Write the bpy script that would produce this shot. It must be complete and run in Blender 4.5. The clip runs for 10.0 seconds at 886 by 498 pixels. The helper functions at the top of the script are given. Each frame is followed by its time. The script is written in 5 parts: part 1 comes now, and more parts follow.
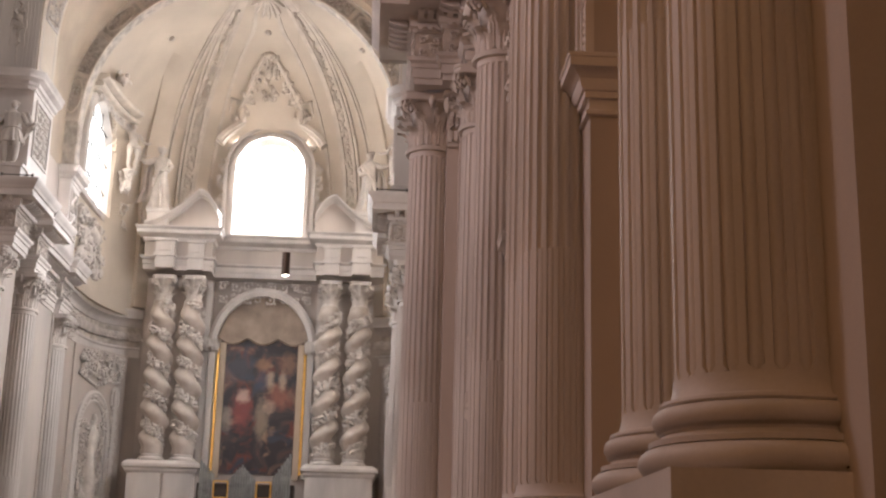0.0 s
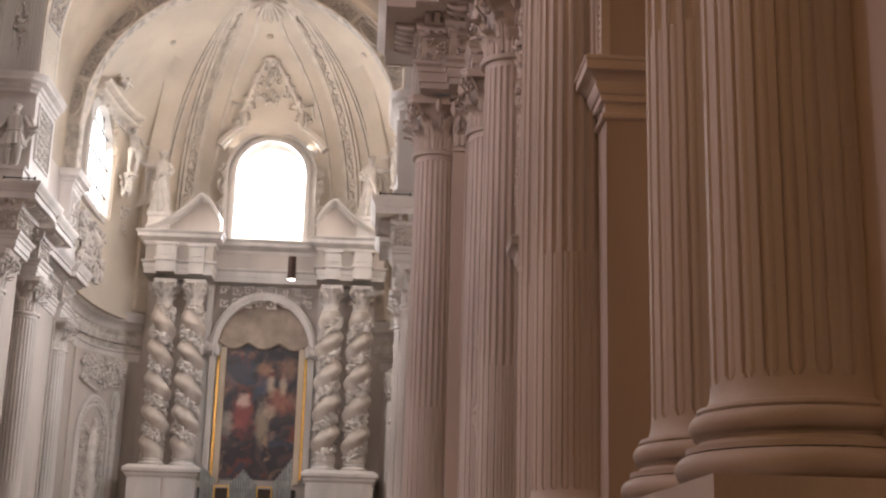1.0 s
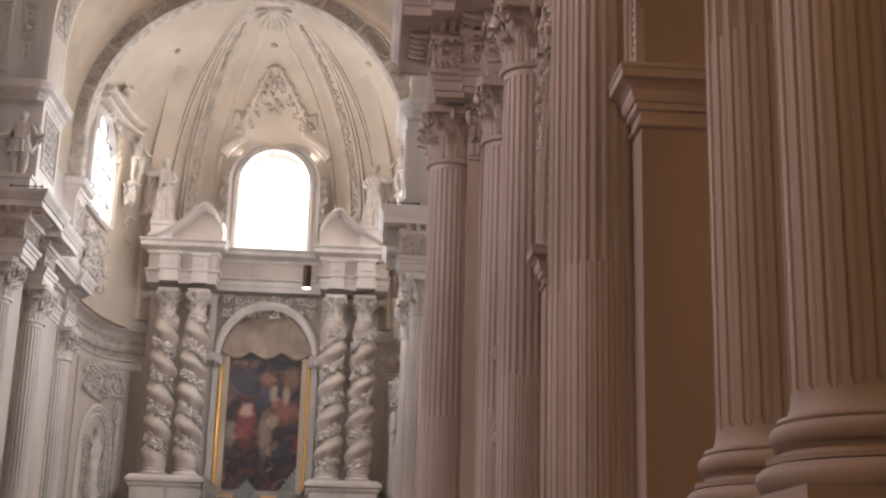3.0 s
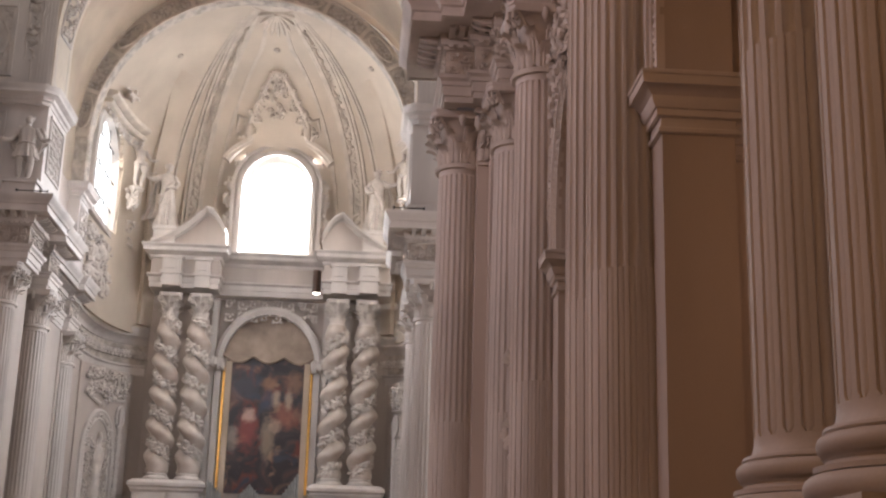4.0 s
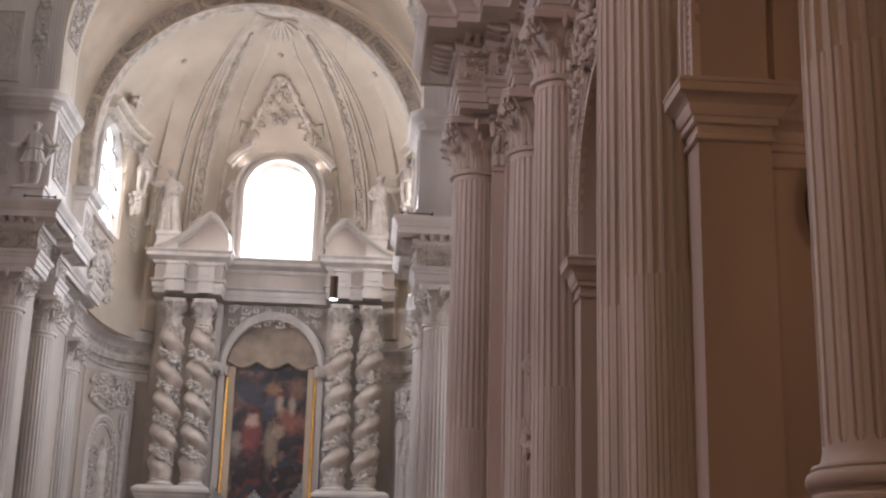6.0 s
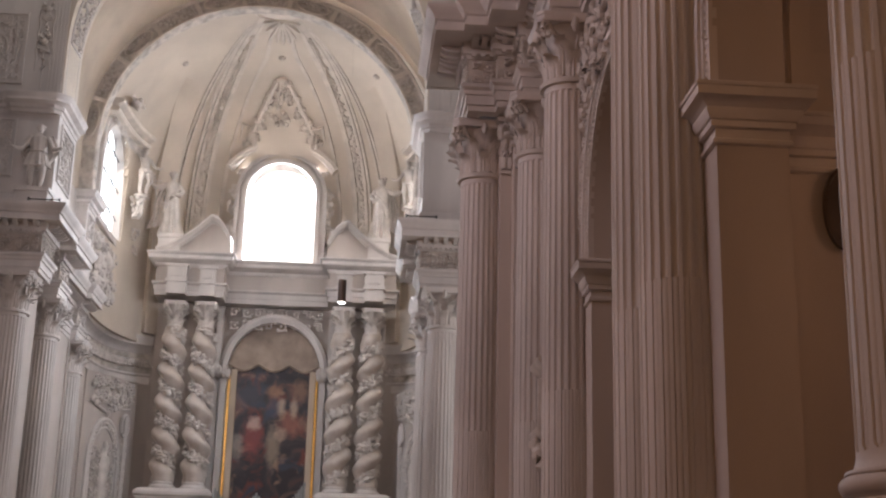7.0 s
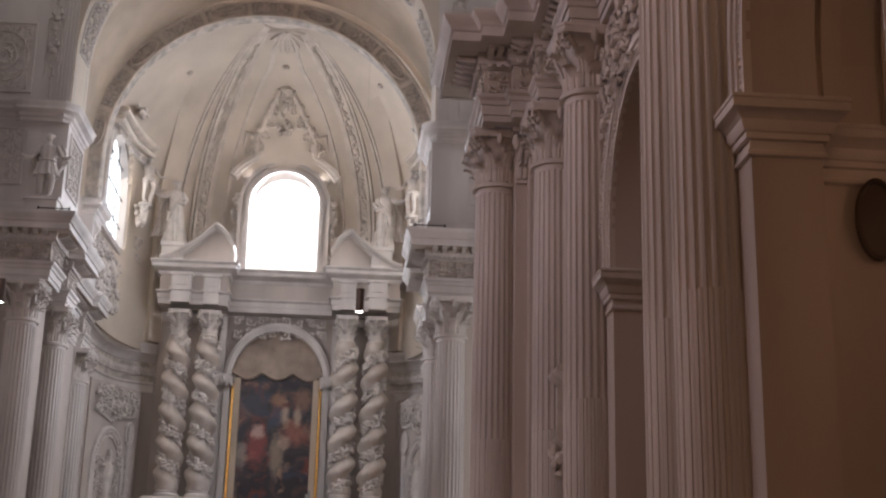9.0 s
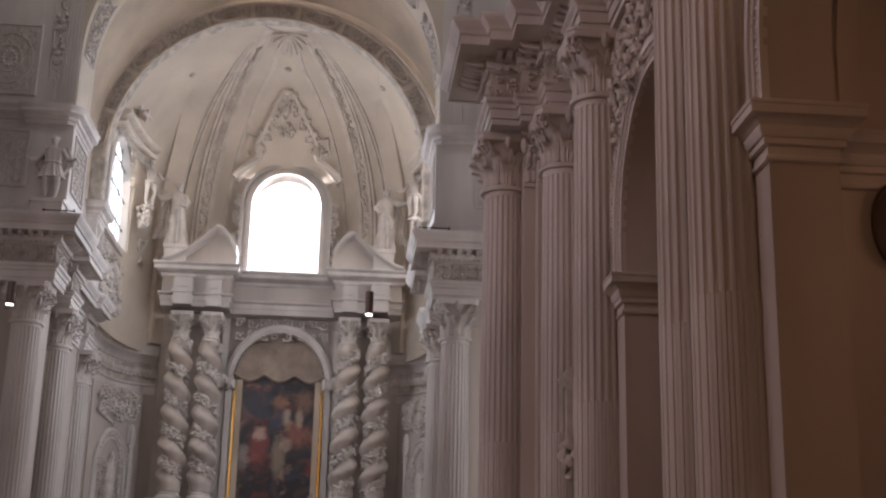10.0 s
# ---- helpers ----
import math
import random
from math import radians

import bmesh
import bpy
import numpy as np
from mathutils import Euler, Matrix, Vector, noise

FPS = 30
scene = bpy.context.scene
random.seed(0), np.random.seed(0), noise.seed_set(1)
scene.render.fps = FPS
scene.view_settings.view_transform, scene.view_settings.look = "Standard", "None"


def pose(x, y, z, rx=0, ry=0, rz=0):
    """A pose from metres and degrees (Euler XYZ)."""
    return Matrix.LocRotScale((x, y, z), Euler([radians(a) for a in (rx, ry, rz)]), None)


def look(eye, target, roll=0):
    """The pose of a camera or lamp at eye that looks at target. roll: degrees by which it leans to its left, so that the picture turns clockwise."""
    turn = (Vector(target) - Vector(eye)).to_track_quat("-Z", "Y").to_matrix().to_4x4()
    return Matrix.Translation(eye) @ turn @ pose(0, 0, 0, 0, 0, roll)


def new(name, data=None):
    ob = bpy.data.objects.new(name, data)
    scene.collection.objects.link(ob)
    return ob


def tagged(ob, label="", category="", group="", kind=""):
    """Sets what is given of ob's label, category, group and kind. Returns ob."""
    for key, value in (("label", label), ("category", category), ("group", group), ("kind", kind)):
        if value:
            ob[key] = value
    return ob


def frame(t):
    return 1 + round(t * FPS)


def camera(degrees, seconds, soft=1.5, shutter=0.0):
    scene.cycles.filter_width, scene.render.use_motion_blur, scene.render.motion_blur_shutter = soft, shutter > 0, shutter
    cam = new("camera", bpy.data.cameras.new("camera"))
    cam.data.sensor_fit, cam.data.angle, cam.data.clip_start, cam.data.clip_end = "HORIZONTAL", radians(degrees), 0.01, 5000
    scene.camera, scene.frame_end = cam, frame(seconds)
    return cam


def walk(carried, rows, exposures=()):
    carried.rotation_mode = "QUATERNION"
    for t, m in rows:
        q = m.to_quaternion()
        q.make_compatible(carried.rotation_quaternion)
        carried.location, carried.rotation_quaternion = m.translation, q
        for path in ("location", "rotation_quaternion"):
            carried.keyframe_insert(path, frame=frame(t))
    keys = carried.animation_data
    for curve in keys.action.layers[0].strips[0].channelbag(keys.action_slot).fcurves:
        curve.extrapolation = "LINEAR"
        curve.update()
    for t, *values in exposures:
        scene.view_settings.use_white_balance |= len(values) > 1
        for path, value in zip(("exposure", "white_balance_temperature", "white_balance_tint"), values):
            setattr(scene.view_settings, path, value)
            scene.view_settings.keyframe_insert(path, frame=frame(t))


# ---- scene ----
cam = camera(38.0, 10.0, soft=2.4)
PATH = [
    (0, look((-0.000, 0.000, 1.485), (0.489, 9.662, 4.015), 1.46)),
    (0.5, look((-0.098, 0.056, 1.488), (0.402, 9.713, 4.037), 1.51)),
    (1, look((-0.194, 0.113, 1.495), (0.316, 9.765, 4.062), 1.56)),
    (1.5, look((-0.296, 0.139, 1.499), (0.224, 9.786, 4.081), 1.59)),
    (2, look((-0.399, 0.183, 1.494), (0.130, 9.825, 4.094), 1.61)),
    (2.5, look((-0.506, 0.227, 1.491), (0.032, 9.862, 4.112), 1.62)),
    (4, look((-0.897, 0.254, 1.496), (-0.326, 9.872, 4.174), 1.65)),
    (4.5, look((-1.032, 0.259, 1.505), (-0.449, 9.873, 4.195), 1.64)),
    (5, look((-1.142, 0.274, 1.505), (-0.548, 9.883, 4.208), 1.65)),
    (5.5, look((-1.266, 0.263, 1.502), (-0.658, 9.870, 4.210), 1.57)),
    (7, look((-1.632, 0.286, 1.521), (-0.984, 9.884, 4.251), 1.44)),
    (7.5, look((-1.752, 0.280, 1.521), (-1.093, 9.874, 4.263), 1.42)),
    (8, look((-1.880, 0.242, 1.520), (-1.207, 9.832, 4.276), 1.38)),
    (8.5, look((-2.012, 0.205, 1.503), (-1.327, 9.786, 4.281), 1.38)),
    (9, look((-2.163, 0.165, 1.491), (-1.459, 9.742, 4.282), 1.36)),
    (9.5, look((-2.302, 0.114, 1.493), (-1.586, 9.687, 4.291), 1.34)),
    (10, look((-2.437, 0.098, 1.492), (-1.705, 9.669, 4.296), 1.38)),
]
walk(cam, PATH, exposures=[(0, 0.62, 6320, 11), (2.5, 0.5, 6250, 11), (4.5, 0.48, 6050, 11), (5.5, 0.42, 5950, 11), (7.5, 0.24, 5850, 11), (9.0, 0.04, 5800, 11), (10.0, -0.1, 5800, 11)])

# ---- light ----
AX = -5.67          # the nave's axis
SUN_EL = 27.0
world = bpy.data.worlds.new("sky")
scene.world = world
world.use_nodes = True
wn = world.node_tree
sky = wn.nodes.new("ShaderNodeTexSky")
sky.sky_type, sky.sun_disc = "NISHITA", False
sky.sun_elevation, sky.sun_rotation = radians(SUN_EL), radians(2)
wn.links.new(sky.outputs[0], wn.nodes["Background"].inputs[0])
wn.nodes["Background"].inputs[1].default_value = 0.12


def lamp(name, kind, m, energy, color=(1, 1, 1), sx=1.0, sy=1.0):
    d = bpy.data.lights.new(name, kind)
    d.energy, d.color = energy, color
    if kind == "AREA":
        d.shape, d.size, d.size_y = "RECTANGLE", sx, sy
    ob = new(name, d)
    ob.matrix_world = m
    return ob


sun = lamp("sun", "SUN", look((0, 0, 0), (0.03, -math.cos(radians(SUN_EL)), -math.sin(radians(SUN_EL)))), 4.5, (1.0, 0.86, 0.7))
sun.data.angle = radians(0.5)
# daylight: three apse windows in their openings, the unseen drum over the crossing
lamp("apse_window_light", "AREA", look((AX + 0.2, 63.75, 20.3), (AX + 0.2, 50, 11.0)), 1700, (0.98, 0.97, 0.97), 4.3, 6.6)
lamp("side_window_light", "AREA", look((AX - 8.6, 55.9, 20.0), (AX, 57.0, 7.0)), 250, (1.0, 0.86, 0.70), 4.6, 5.6)
lamp("side_window_light", "AREA", look((AX + 8.6, 55.9, 20.0), (AX, 57.0, 7.0)), 250, (1.0, 0.86, 0.70), 4.6, 5.6)
lamp("drum_light", "AREA", look((AX, 31.0, 30.5), (AX, 55, 10)), 520, (1.0, 0.94, 0.88), 9, 5)
# added fill lamps: no choir windows are known, these brighten the altar
for s in (-1, 1):
    lamp("choir_fill_light", "AREA", look((AX + s * 8.0, 45.9, 15.75), (AX, 45.9, 10.0)), 1400, (0.98, 0.98, 1.0), 2.9, 2.2)
# unseen fill added before the closed transept ends, lifts the far piers
for tx, tp in ((-23.4, 150), (11.4, 680)):
    lamp("transept_fill_light", "AREA", look((tx, 34.3, 8), (AX, 41, 3)), tp, (1.0, 0.94, 0.88), 5, 8)
# unseen fill lamps at clerestory height, no openings there, tinted for the columns
lamp("clerestory_fill", "AREA", look((AX - 7.0, 6.5, 15.5), (2.4, 9, 6)), 130, (1.0, 0.54, 0.25), 3, 2.2)
lamp("clerestory_fill", "AREA", look((AX - 7.0, 14.5, 15.5), (2.4, 17, 6)), 440, (1.0, 0.77, 0.78), 3, 2.2)
lamp("clerestory_fill", "AREA", look((AX - 7.0, 22.5, 15.5), (2.4, 26, 7)), 330, (1.0, 0.82, 0.82), 3, 2.2)
# orange fill added before the solid west wall, warms the near columns
lamp("west_fill_light", "AREA", look((AX, -9.5, 14), (0, 8, 4)), 390, (1.0, 0.51, 0.20), 4, 5)
# unseen warm source in the chapel, placed for the orange glow on the pier
lamp("chapel_warm_lamp", "AREA", look((8.9, 10.6, 6.5), (3.2, 14, 4)), 55, (1.0, 0.5, 0.25), 1.4, 2.6)


# ---- materials ----
def material(name, color, rough=0.75, metal=0.0, vary=0.12, scale=1.2, bump=0.15, fine=45.0, second=None, streak=False):
    m = bpy.data.materials.new(name)
    m.use_nodes = True
    n, l = m.node_tree.nodes, m.node_tree.links
    b = n["Principled BSDF"]
    b.inputs["Roughness"].default_value, b.inputs["Metallic"].default_value = rough, metal
    co = n.new("ShaderNodeTexCoord")
    mp = n.new("ShaderNodeMapping")
    l.new(co.outputs["Object"], mp.inputs[0])
    if streak:
        mp.inputs["Scale"].default_value = (1, 1, 0.25)
    big = n.new("ShaderNodeTexNoise")
    big.inputs["Scale"].default_value, big.inputs["Detail"].default_value = scale, 6
    small = n.new("ShaderNodeTexNoise")
    small.inputs["Scale"].default_value, small.inputs["Detail"].default_value = fine, 4
    l.new(mp.outputs[0], big.inputs[0]), l.new(co.outputs["Object"], small.inputs[0])
    ramp = n.new("ShaderNodeValToRGB")
    c2 = second or tuple(c * (1 - 2.2 * vary) for c in color)
    ramp.color_ramp.elements[0].position, ramp.color_ramp.elements[1].position = 0.33, 0.66
    ramp.color_ramp.elements[0].color, ramp.color_ramp.elements[1].color = (*c2, 1), (*color, 1)
    l.new(big.outputs[0], ramp.inputs[0])
    info = n.new("ShaderNodeObjectInfo")
    hsv = n.new("ShaderNodeHueSaturation")
    mr = n.new("ShaderNodeMapRange")
    mr.inputs[3].default_value, mr.inputs[4].default_value = 1 - vary * 0.4, 1 + vary * 0.4
    l.new(info.outputs["Random"], mr.inputs[0]), l.new(mr.outputs[0], hsv.inputs["Value"])
    mix = n.new("ShaderNodeMix")
    mix.data_type, mix.blend_type = "RGBA", "MULTIPLY"
    mix.inputs[0].default_value = vary
    l.new(ramp.outputs[0], mix.inputs[6]), l.new(small.outputs[0], mix.inputs[7])
    l.new(mix.outputs[2], hsv.inputs["Color"]), l.new(hsv.outputs[0], b.inputs["Base Color"])
    bp = n.new("ShaderNodeBump")
    bp.inputs["Strength"].default_value, bp.inputs["Distance"].default_value = bump, 0.01
    l.new(small.outputs[0], bp.inputs["Height"]), l.new(bp.outputs[0], b.inputs["Normal"])
    return m


M_STONE = material("limewashed stucco", (0.70, 0.64, 0.595), 0.6, vary=0.14, scale=0.8, streak=True)
M_WALL = material("wall plaster", (0.57, 0.495, 0.44), 0.8, vary=0.12, scale=0.5, streak=True)
M_RELIEF = material("stucco relief", (0.68, 0.615, 0.56), 0.7, vary=0.11, scale=2.5, bump=0.3)
M_VAULT = material("cream vault plaster", (0.64, 0.55, 0.45), 0.85, vary=0.1, scale=0.35)
M_BAND = material("grey stucco ground", (0.64, 0.565, 0.49), 0.8, vary=0.2, scale=3)
M_BROWN = material("brown stucco", (0.40, 0.31, 0.245), 0.8, vary=0.2, scale=1.2)
M_RIB = material("cream stucco moulding", (0.68, 0.60, 0.515), 0.75, vary=0.1, scale=1.5)
# browner and darker than M_VAULT, brings the choir vault's tone down
M_TAN = material("tan vault plaster", (0.58, 0.47, 0.36), 0.85, vary=0.14, scale=0.4)
# floor is out of view; warm tone chosen for the light it bounces up
M_FLOOR = material("stone floor", (0.40, 0.30, 0.22), 0.4, vary=0.2, scale=0.6)
M_GOLD = material("gilding", (0.95, 0.62, 0.18), 0.28, metal=1.0, vary=0.1, scale=4, bump=0.1)
M_PIPE = material("tin organ pipe", (0.42, 0.43, 0.42), 0.35, metal=0.8, vary=0.15, scale=3)
M_IRON = material("dark iron", (0.03, 0.028, 0.026), 0.5, metal=0.6, vary=0.1)
M_DARK = material("dark wood", (0.05, 0.035, 0.025), 0.6, vary=0.2)
M_MARBLE = material("veined marble", (0.60, 0.53, 0.47), 0.5, vary=0.2, scale=1.6, second=(0.46, 0.38, 0.32))
M_SPOT = material("lamp metal", (0.16, 0.13, 0.11), 0.4, metal=0.6)
M_BULB = bpy.data.materials.new("lit lamp glass")
M_BULB.use_nodes = True
M_BULB.node_tree.nodes["Principled BSDF"].inputs["Emission Color"].default_value = (1, 0.93, 0.82, 1)
M_BULB.node_tree.nodes["Principled BSDF"].inputs["Emission Strength"].default_value = 9


def painting_material():
    m = bpy.data.materials.new("dark old oil painting")
    m.use_nodes = True
    n, l = m.node_tree.nodes, m.node_tree.links
    b = n["Principled BSDF"]
    b.inputs["Roughness"].default_value = 0.35
    co = n.new("ShaderNodeTexCoord")
    a = n.new("ShaderNodeTexNoise")
    a.inputs["Scale"].default_value, a.inputs["Detail"].default_value, a.inputs["Distortion"].default_value = 0.75, 5, 1.2
    l.new(co.outputs["Object"], a.inputs[0])
    r = n.new("ShaderNodeValToRGB")
    e = r.color_ramp.elements
    e[0].position, e[0].color = 0.44, (0.022, 0.02, 0.024, 1)
    e[1].position, e[1].color = 0.82, (0.36, 0.26, 0.17, 1)
    for p, c in ((0.53, (0.04, 0.032, 0.035, 1)), (0.6, (0.10, 0.05, 0.04, 1)), (0.66, (0.17, 0.10, 0.07, 1))):
        q = e.new(p)
        q.color = c
    l.new(a.outputs[0], r.inputs[0])
    # broad passages of red and blue drapery
    src = r.outputs[0]
    for off, col, lo in ((3.1, (0.13, 0.032, 0.022, 1), 0.57), (7.7, (0.03, 0.04, 0.06, 1), 0.57), (12.4, (0.24, 0.155, 0.10, 1), 0.62)):
        mp = n.new("ShaderNodeMapping")
        mp.inputs["Location"].default_value = (off, off, off)
        no = n.new("ShaderNodeTexNoise")
        no.inputs["Scale"].default_value, no.inputs["Detail"].default_value, no.inputs["Distortion"].default_value = 0.9, 3, 0.6
        cr = n.new("ShaderNodeValToRGB")
        cr.color_ramp.elements[0].position, cr.color_ramp.elements[1].position = lo, lo + 0.09
        mx = n.new("ShaderNodeMix")
        mx.data_type = "RGBA"
        mx.inputs[7].default_value = col
        l.new(co.outputs["Object"], mp.inputs[0]), l.new(mp.outputs[0], no.inputs[0]), l.new(no.outputs[0], cr.inputs[0])
        l.new(cr.outputs[0], mx.inputs[0]), l.new(src, mx.inputs[6])
        src = mx.outputs[2]
    # soft patches of robes, flesh and cloud in the lower two thirds
    wob = n.new("ShaderNodeTexNoise")
    wob.inputs["Scale"].default_value, wob.inputs["Detail"].default_value = 3.2, 7
    l.new(co.outputs["Object"], wob.inputs[0])
    for x, z, rx, rz, col in (
        (-0.82, 3.0, 0.5, 0.95, (0.30, 0.06, 0.05)), (-0.77, 3.65, 0.32, 0.34, (0.62, 0.45, 0.36)), (0.9, 3.7, 0.6, 0.62, (0.30, 0.11, 0.07)),
        (0.45, 4.5, 0.2, 0.42, (0.52, 0.40, 0.30)), (1.05, 4.45, 0.18, 0.45, (0.50, 0.38, 0.28)), (0.13, 2.6, 0.32, 1.0, (0.34, 0.26, 0.18)),
        (-1.5, 2.6, 0.28, 0.55, (0.34, 0.29, 0.24)), (1.35, 5.3, 0.4, 0.5, (0.27, 0.15, 0.09)), (0.1, 5.2, 0.38, 0.3, (0.32, 0.17, 0.09)),
        (0.05, 4.4, 0.3, 0.5, (0.05, 0.06, 0.09)), (-1.1, 5.0, 0.7, 0.7, (0.06, 0.06, 0.075)), (0.5, 3.2, 0.3, 0.3, (0.42, 0.30, 0.22)),
    ):
        sub = n.new("ShaderNodeVectorMath")
        sub.operation = "SUBTRACT"
        sub.inputs[1].default_value = (x, -0.04, z)
        dv = n.new("ShaderNodeVectorMath")
        dv.operation = "DIVIDE"
        dv.inputs[1].default_value = (rx, 1.0, rz)
        ln = n.new("ShaderNodeVectorMath")
        ln.operation = "LENGTH"
        ad = n.new("ShaderNodeMath")
        ad.operation = "MULTIPLY_ADD"
        ad.inputs[1].default_value = 1.5
        rg = n.new("ShaderNodeMapRange")
        rg.inputs[1].default_value, rg.inputs[2].default_value, rg.inputs[3].default_value, rg.inputs[4].default_value = 1.25, 2.05, 0.6, 0.0
        mx = n.new("ShaderNodeMix")
        mx.data_type = "RGBA"
        mx.inputs[7].default_value = (*col, 1)
        l.new(co.outputs["Object"], sub.inputs[0]), l.new(sub.outputs[0], dv.inputs[0]), l.new(dv.outputs[0], ln.inputs[0])
        l.new(wob.outputs[0], ad.inputs[0]), l.new(ln.outputs["Value"], ad.inputs[2]), l.new(ad.outputs[0], rg.inputs[0])
        l.new(rg.outputs[0], mx.inputs[0]), l.new(src, mx.inputs[6])
        src = mx.outputs[2]
    l.new(src, b.inputs["Base Color"])
    return m


M_PAINT = painting_material()


# ---- mesh tools ----
class Geo:
    def __init__(self):
        self.v, self.f = [], []

    def add(self, verts, faces):
        o = len(self.v)
        self.v += [tuple(p) for p in verts]
        self.f += [tuple(i + o for i in q) for q in faces]
        return self

    def box(self, x0, x1, y0, y1, z0, z1):
        x0, x1, y0, y1 = min(x0, x1), max(x0, x1), min(y0, y1), max(y0, y1)
        p = [(x, y, z) for z in (z0, z1) for y in (y0, y1) for x in (x0, x1)]
        return self.add(p, [(0, 2, 3, 1), (4, 5, 7, 6), (0, 1, 5, 4), (1, 3, 7, 5), (3, 2, 6, 7), (2, 0, 4, 6)])

    def grid(self, rows, loop=False, cap=False):
        """Rows of points of equal length, skinned; loop closes each row."""
        n = len(rows[0])
        p = [q for r in rows for q in r]
        f = []
        for i in range(len(rows) - 1):
            for j in range(n if loop else n - 1):
                k = (j + 1) % n
                f.append((i * n + j, i * n + k, (i + 1) * n + k, (i + 1) * n + j))
        if cap:
            f += [tuple(reversed(range(n))), tuple(range((len(rows) - 1) * n, len(rows) * n))]
        return self.add(p, f)

    def lathe(self, prof, cx=0.0, cy=0.0, seg=32):
        rows = [[(cx + r * math.cos(2 * math.pi * k / seg), cy + r * math.sin(2 * math.pi * k / seg), z) for k in range(seg)] for r, z in prof]
        return self.grid(rows, True, True)

    def blob(self, c, rx, ry, rz, seg=8, ring=5, rough=0.0):
        rows = []
        for i in range(ring + 1):
            a = math.pi * i / ring
            row = []
            for k in range(seg):
                b = 2 * math.pi * k / seg
                s = 1 + random.uniform(-rough, rough)
                row.append((c[0] + s * rx * math.sin(a) * math.cos(b), c[1] + s * ry * math.sin(a) * math.sin(b), c[2] - s * rz * math.cos(a)))
            rows.append(row)
        return self.grid(rows, True)

    def tube(self, pts, r, seg=6):
        """A round bar along points; r is one radius or one for each point."""
        rows = []
        rr = r if isinstance(r, (list, tuple)) else [r] * len(pts)
        pts = [Vector(p) for p in pts]
        for i, p in enumerate(pts):
            d = (pts[min(i + 1, len(pts) - 1)] - pts[max(i - 1, 0)]).normalized()
            a = d.orthogonal() if abs(d.z) > 0.9 else d.cross(Vector((0, 0, 1)))
            a.normalize()
            b = d.cross(a)
            rows.append([tuple(p + rr[i] * (math.cos(2 * math.pi * k / seg) * a + math.sin(2 * math.pi * k / seg) * b)) for k in range(seg)])
        return self.grid(rows, True, True)

    def mould(self, path, prof, closed=False):
        """Sweeps a closed profile of (out, z) along plan points; out is to the right of the way."""
        n = len(path)
        rows = []
        for i, p in enumerate(path):
            p = Vector(p)
            a = Vector(path[i - 1]) if (i or closed) else None
            b = Vector(path[(i + 1) % n]) if (i < n - 1 or closed) else None
            d1 = (p - a).normalized() if a is not None else (b - p).normalized()
            d2 = (b - p).normalized() if b is not None else d1
            n1, n2 = Vector((d1.y, -d1.x)), Vector((d2.y, -d2.x))
            m = (n1 + n2) / max(0.3, 1 + n1.dot(n2))
            rows.append([(p.x + m.x * o, p.y + m.y * o, z) for o, z in prof])
        if closed:
            rows.append(rows[0])
        return self.grid(rows, True, not closed)

    def mesh(self, name, smooth=False):
        me = bpy.data.meshes.new(name)
        me.from_pydata(self.v, [], self.f)
        bm = bmesh.new()
        bm.from_mesh(me)
        bmesh.ops.recalc_face_normals(bm, faces=bm.faces)
        bm.to_mesh(me)
        bm.free()
        if smooth:
            me.shade_smooth()
            me.set_sharp_from_angle(angle=radians(38))
        return me


def part(name, geo, mat, parent=None, label="", smooth=True):
    """One mesh object under a thing or a part."""
    me = geo if isinstance(geo, bpy.types.Mesh) else geo.mesh(name, smooth)
    if not me.materials:
        me.materials.append(mat)
    ob = new(name, me)
    ob.parent = parent
    if label:
        ob["label"] = label
    return ob


def thing(name, label, category, at=(0, 0, 0), rz=0.0, group="", kind=""):
    ob = new(name)
    ob.matrix_world = pose(*at, 0, 0, rz)
    return tagged(ob, label, category, group, kind)


def structure(name, geo, mat, label, category, smooth=True):
    return tagged(part(name, geo, mat, None, "", smooth), label, category, "", "structure")


def sx(side, off):
    """x of a point off metres from the axis, on the right (1) or the left (-1)."""
    return AX + side * off


def plan(side, pts):
    """A plan path from near to far, given by offsets from the axis, turned so that its outside is the nave."""
    q = [(sx(side, o), y) for o, y in pts]
    return q[::-1] if side > 0 else q


# ---- ornament ----
def scroll(geo, o, u, v, w, cx, cz, r, turn=1, flip=1, depth=0.05, thick=0.03):
    """A stucco scroll with leaf tips on the plane through o with axes u, v and outward w."""
    pts, rad = [], []
    for i in range(15):
        t = i / 14
        a = turn * (0.4 + t * 2.1 * math.pi)
        q = r * (1 - 0.82 * t)
        pts.append(o + u * (cx + flip * q * math.cos(a)) + v * (cz + q * math.sin(a)) + w * depth * 0.5)
        rad.append(thick * (1.1 - 0.5 * t))
    geo.tube(pts, rad, 5)
    for i in (1, 4, 7):
        p = pts[i] + (pts[i] - (o + u * cx + v * cz)) * 0.18
        geo.blob(p, thick * 1.7, thick * 1.7, thick * 1.5, 6, 3, 0.2)
    geo.blob(pts[-1] + w * depth * 0.4, thick * 1.4, thick * 1.4, thick * 1.4, 6, 4)


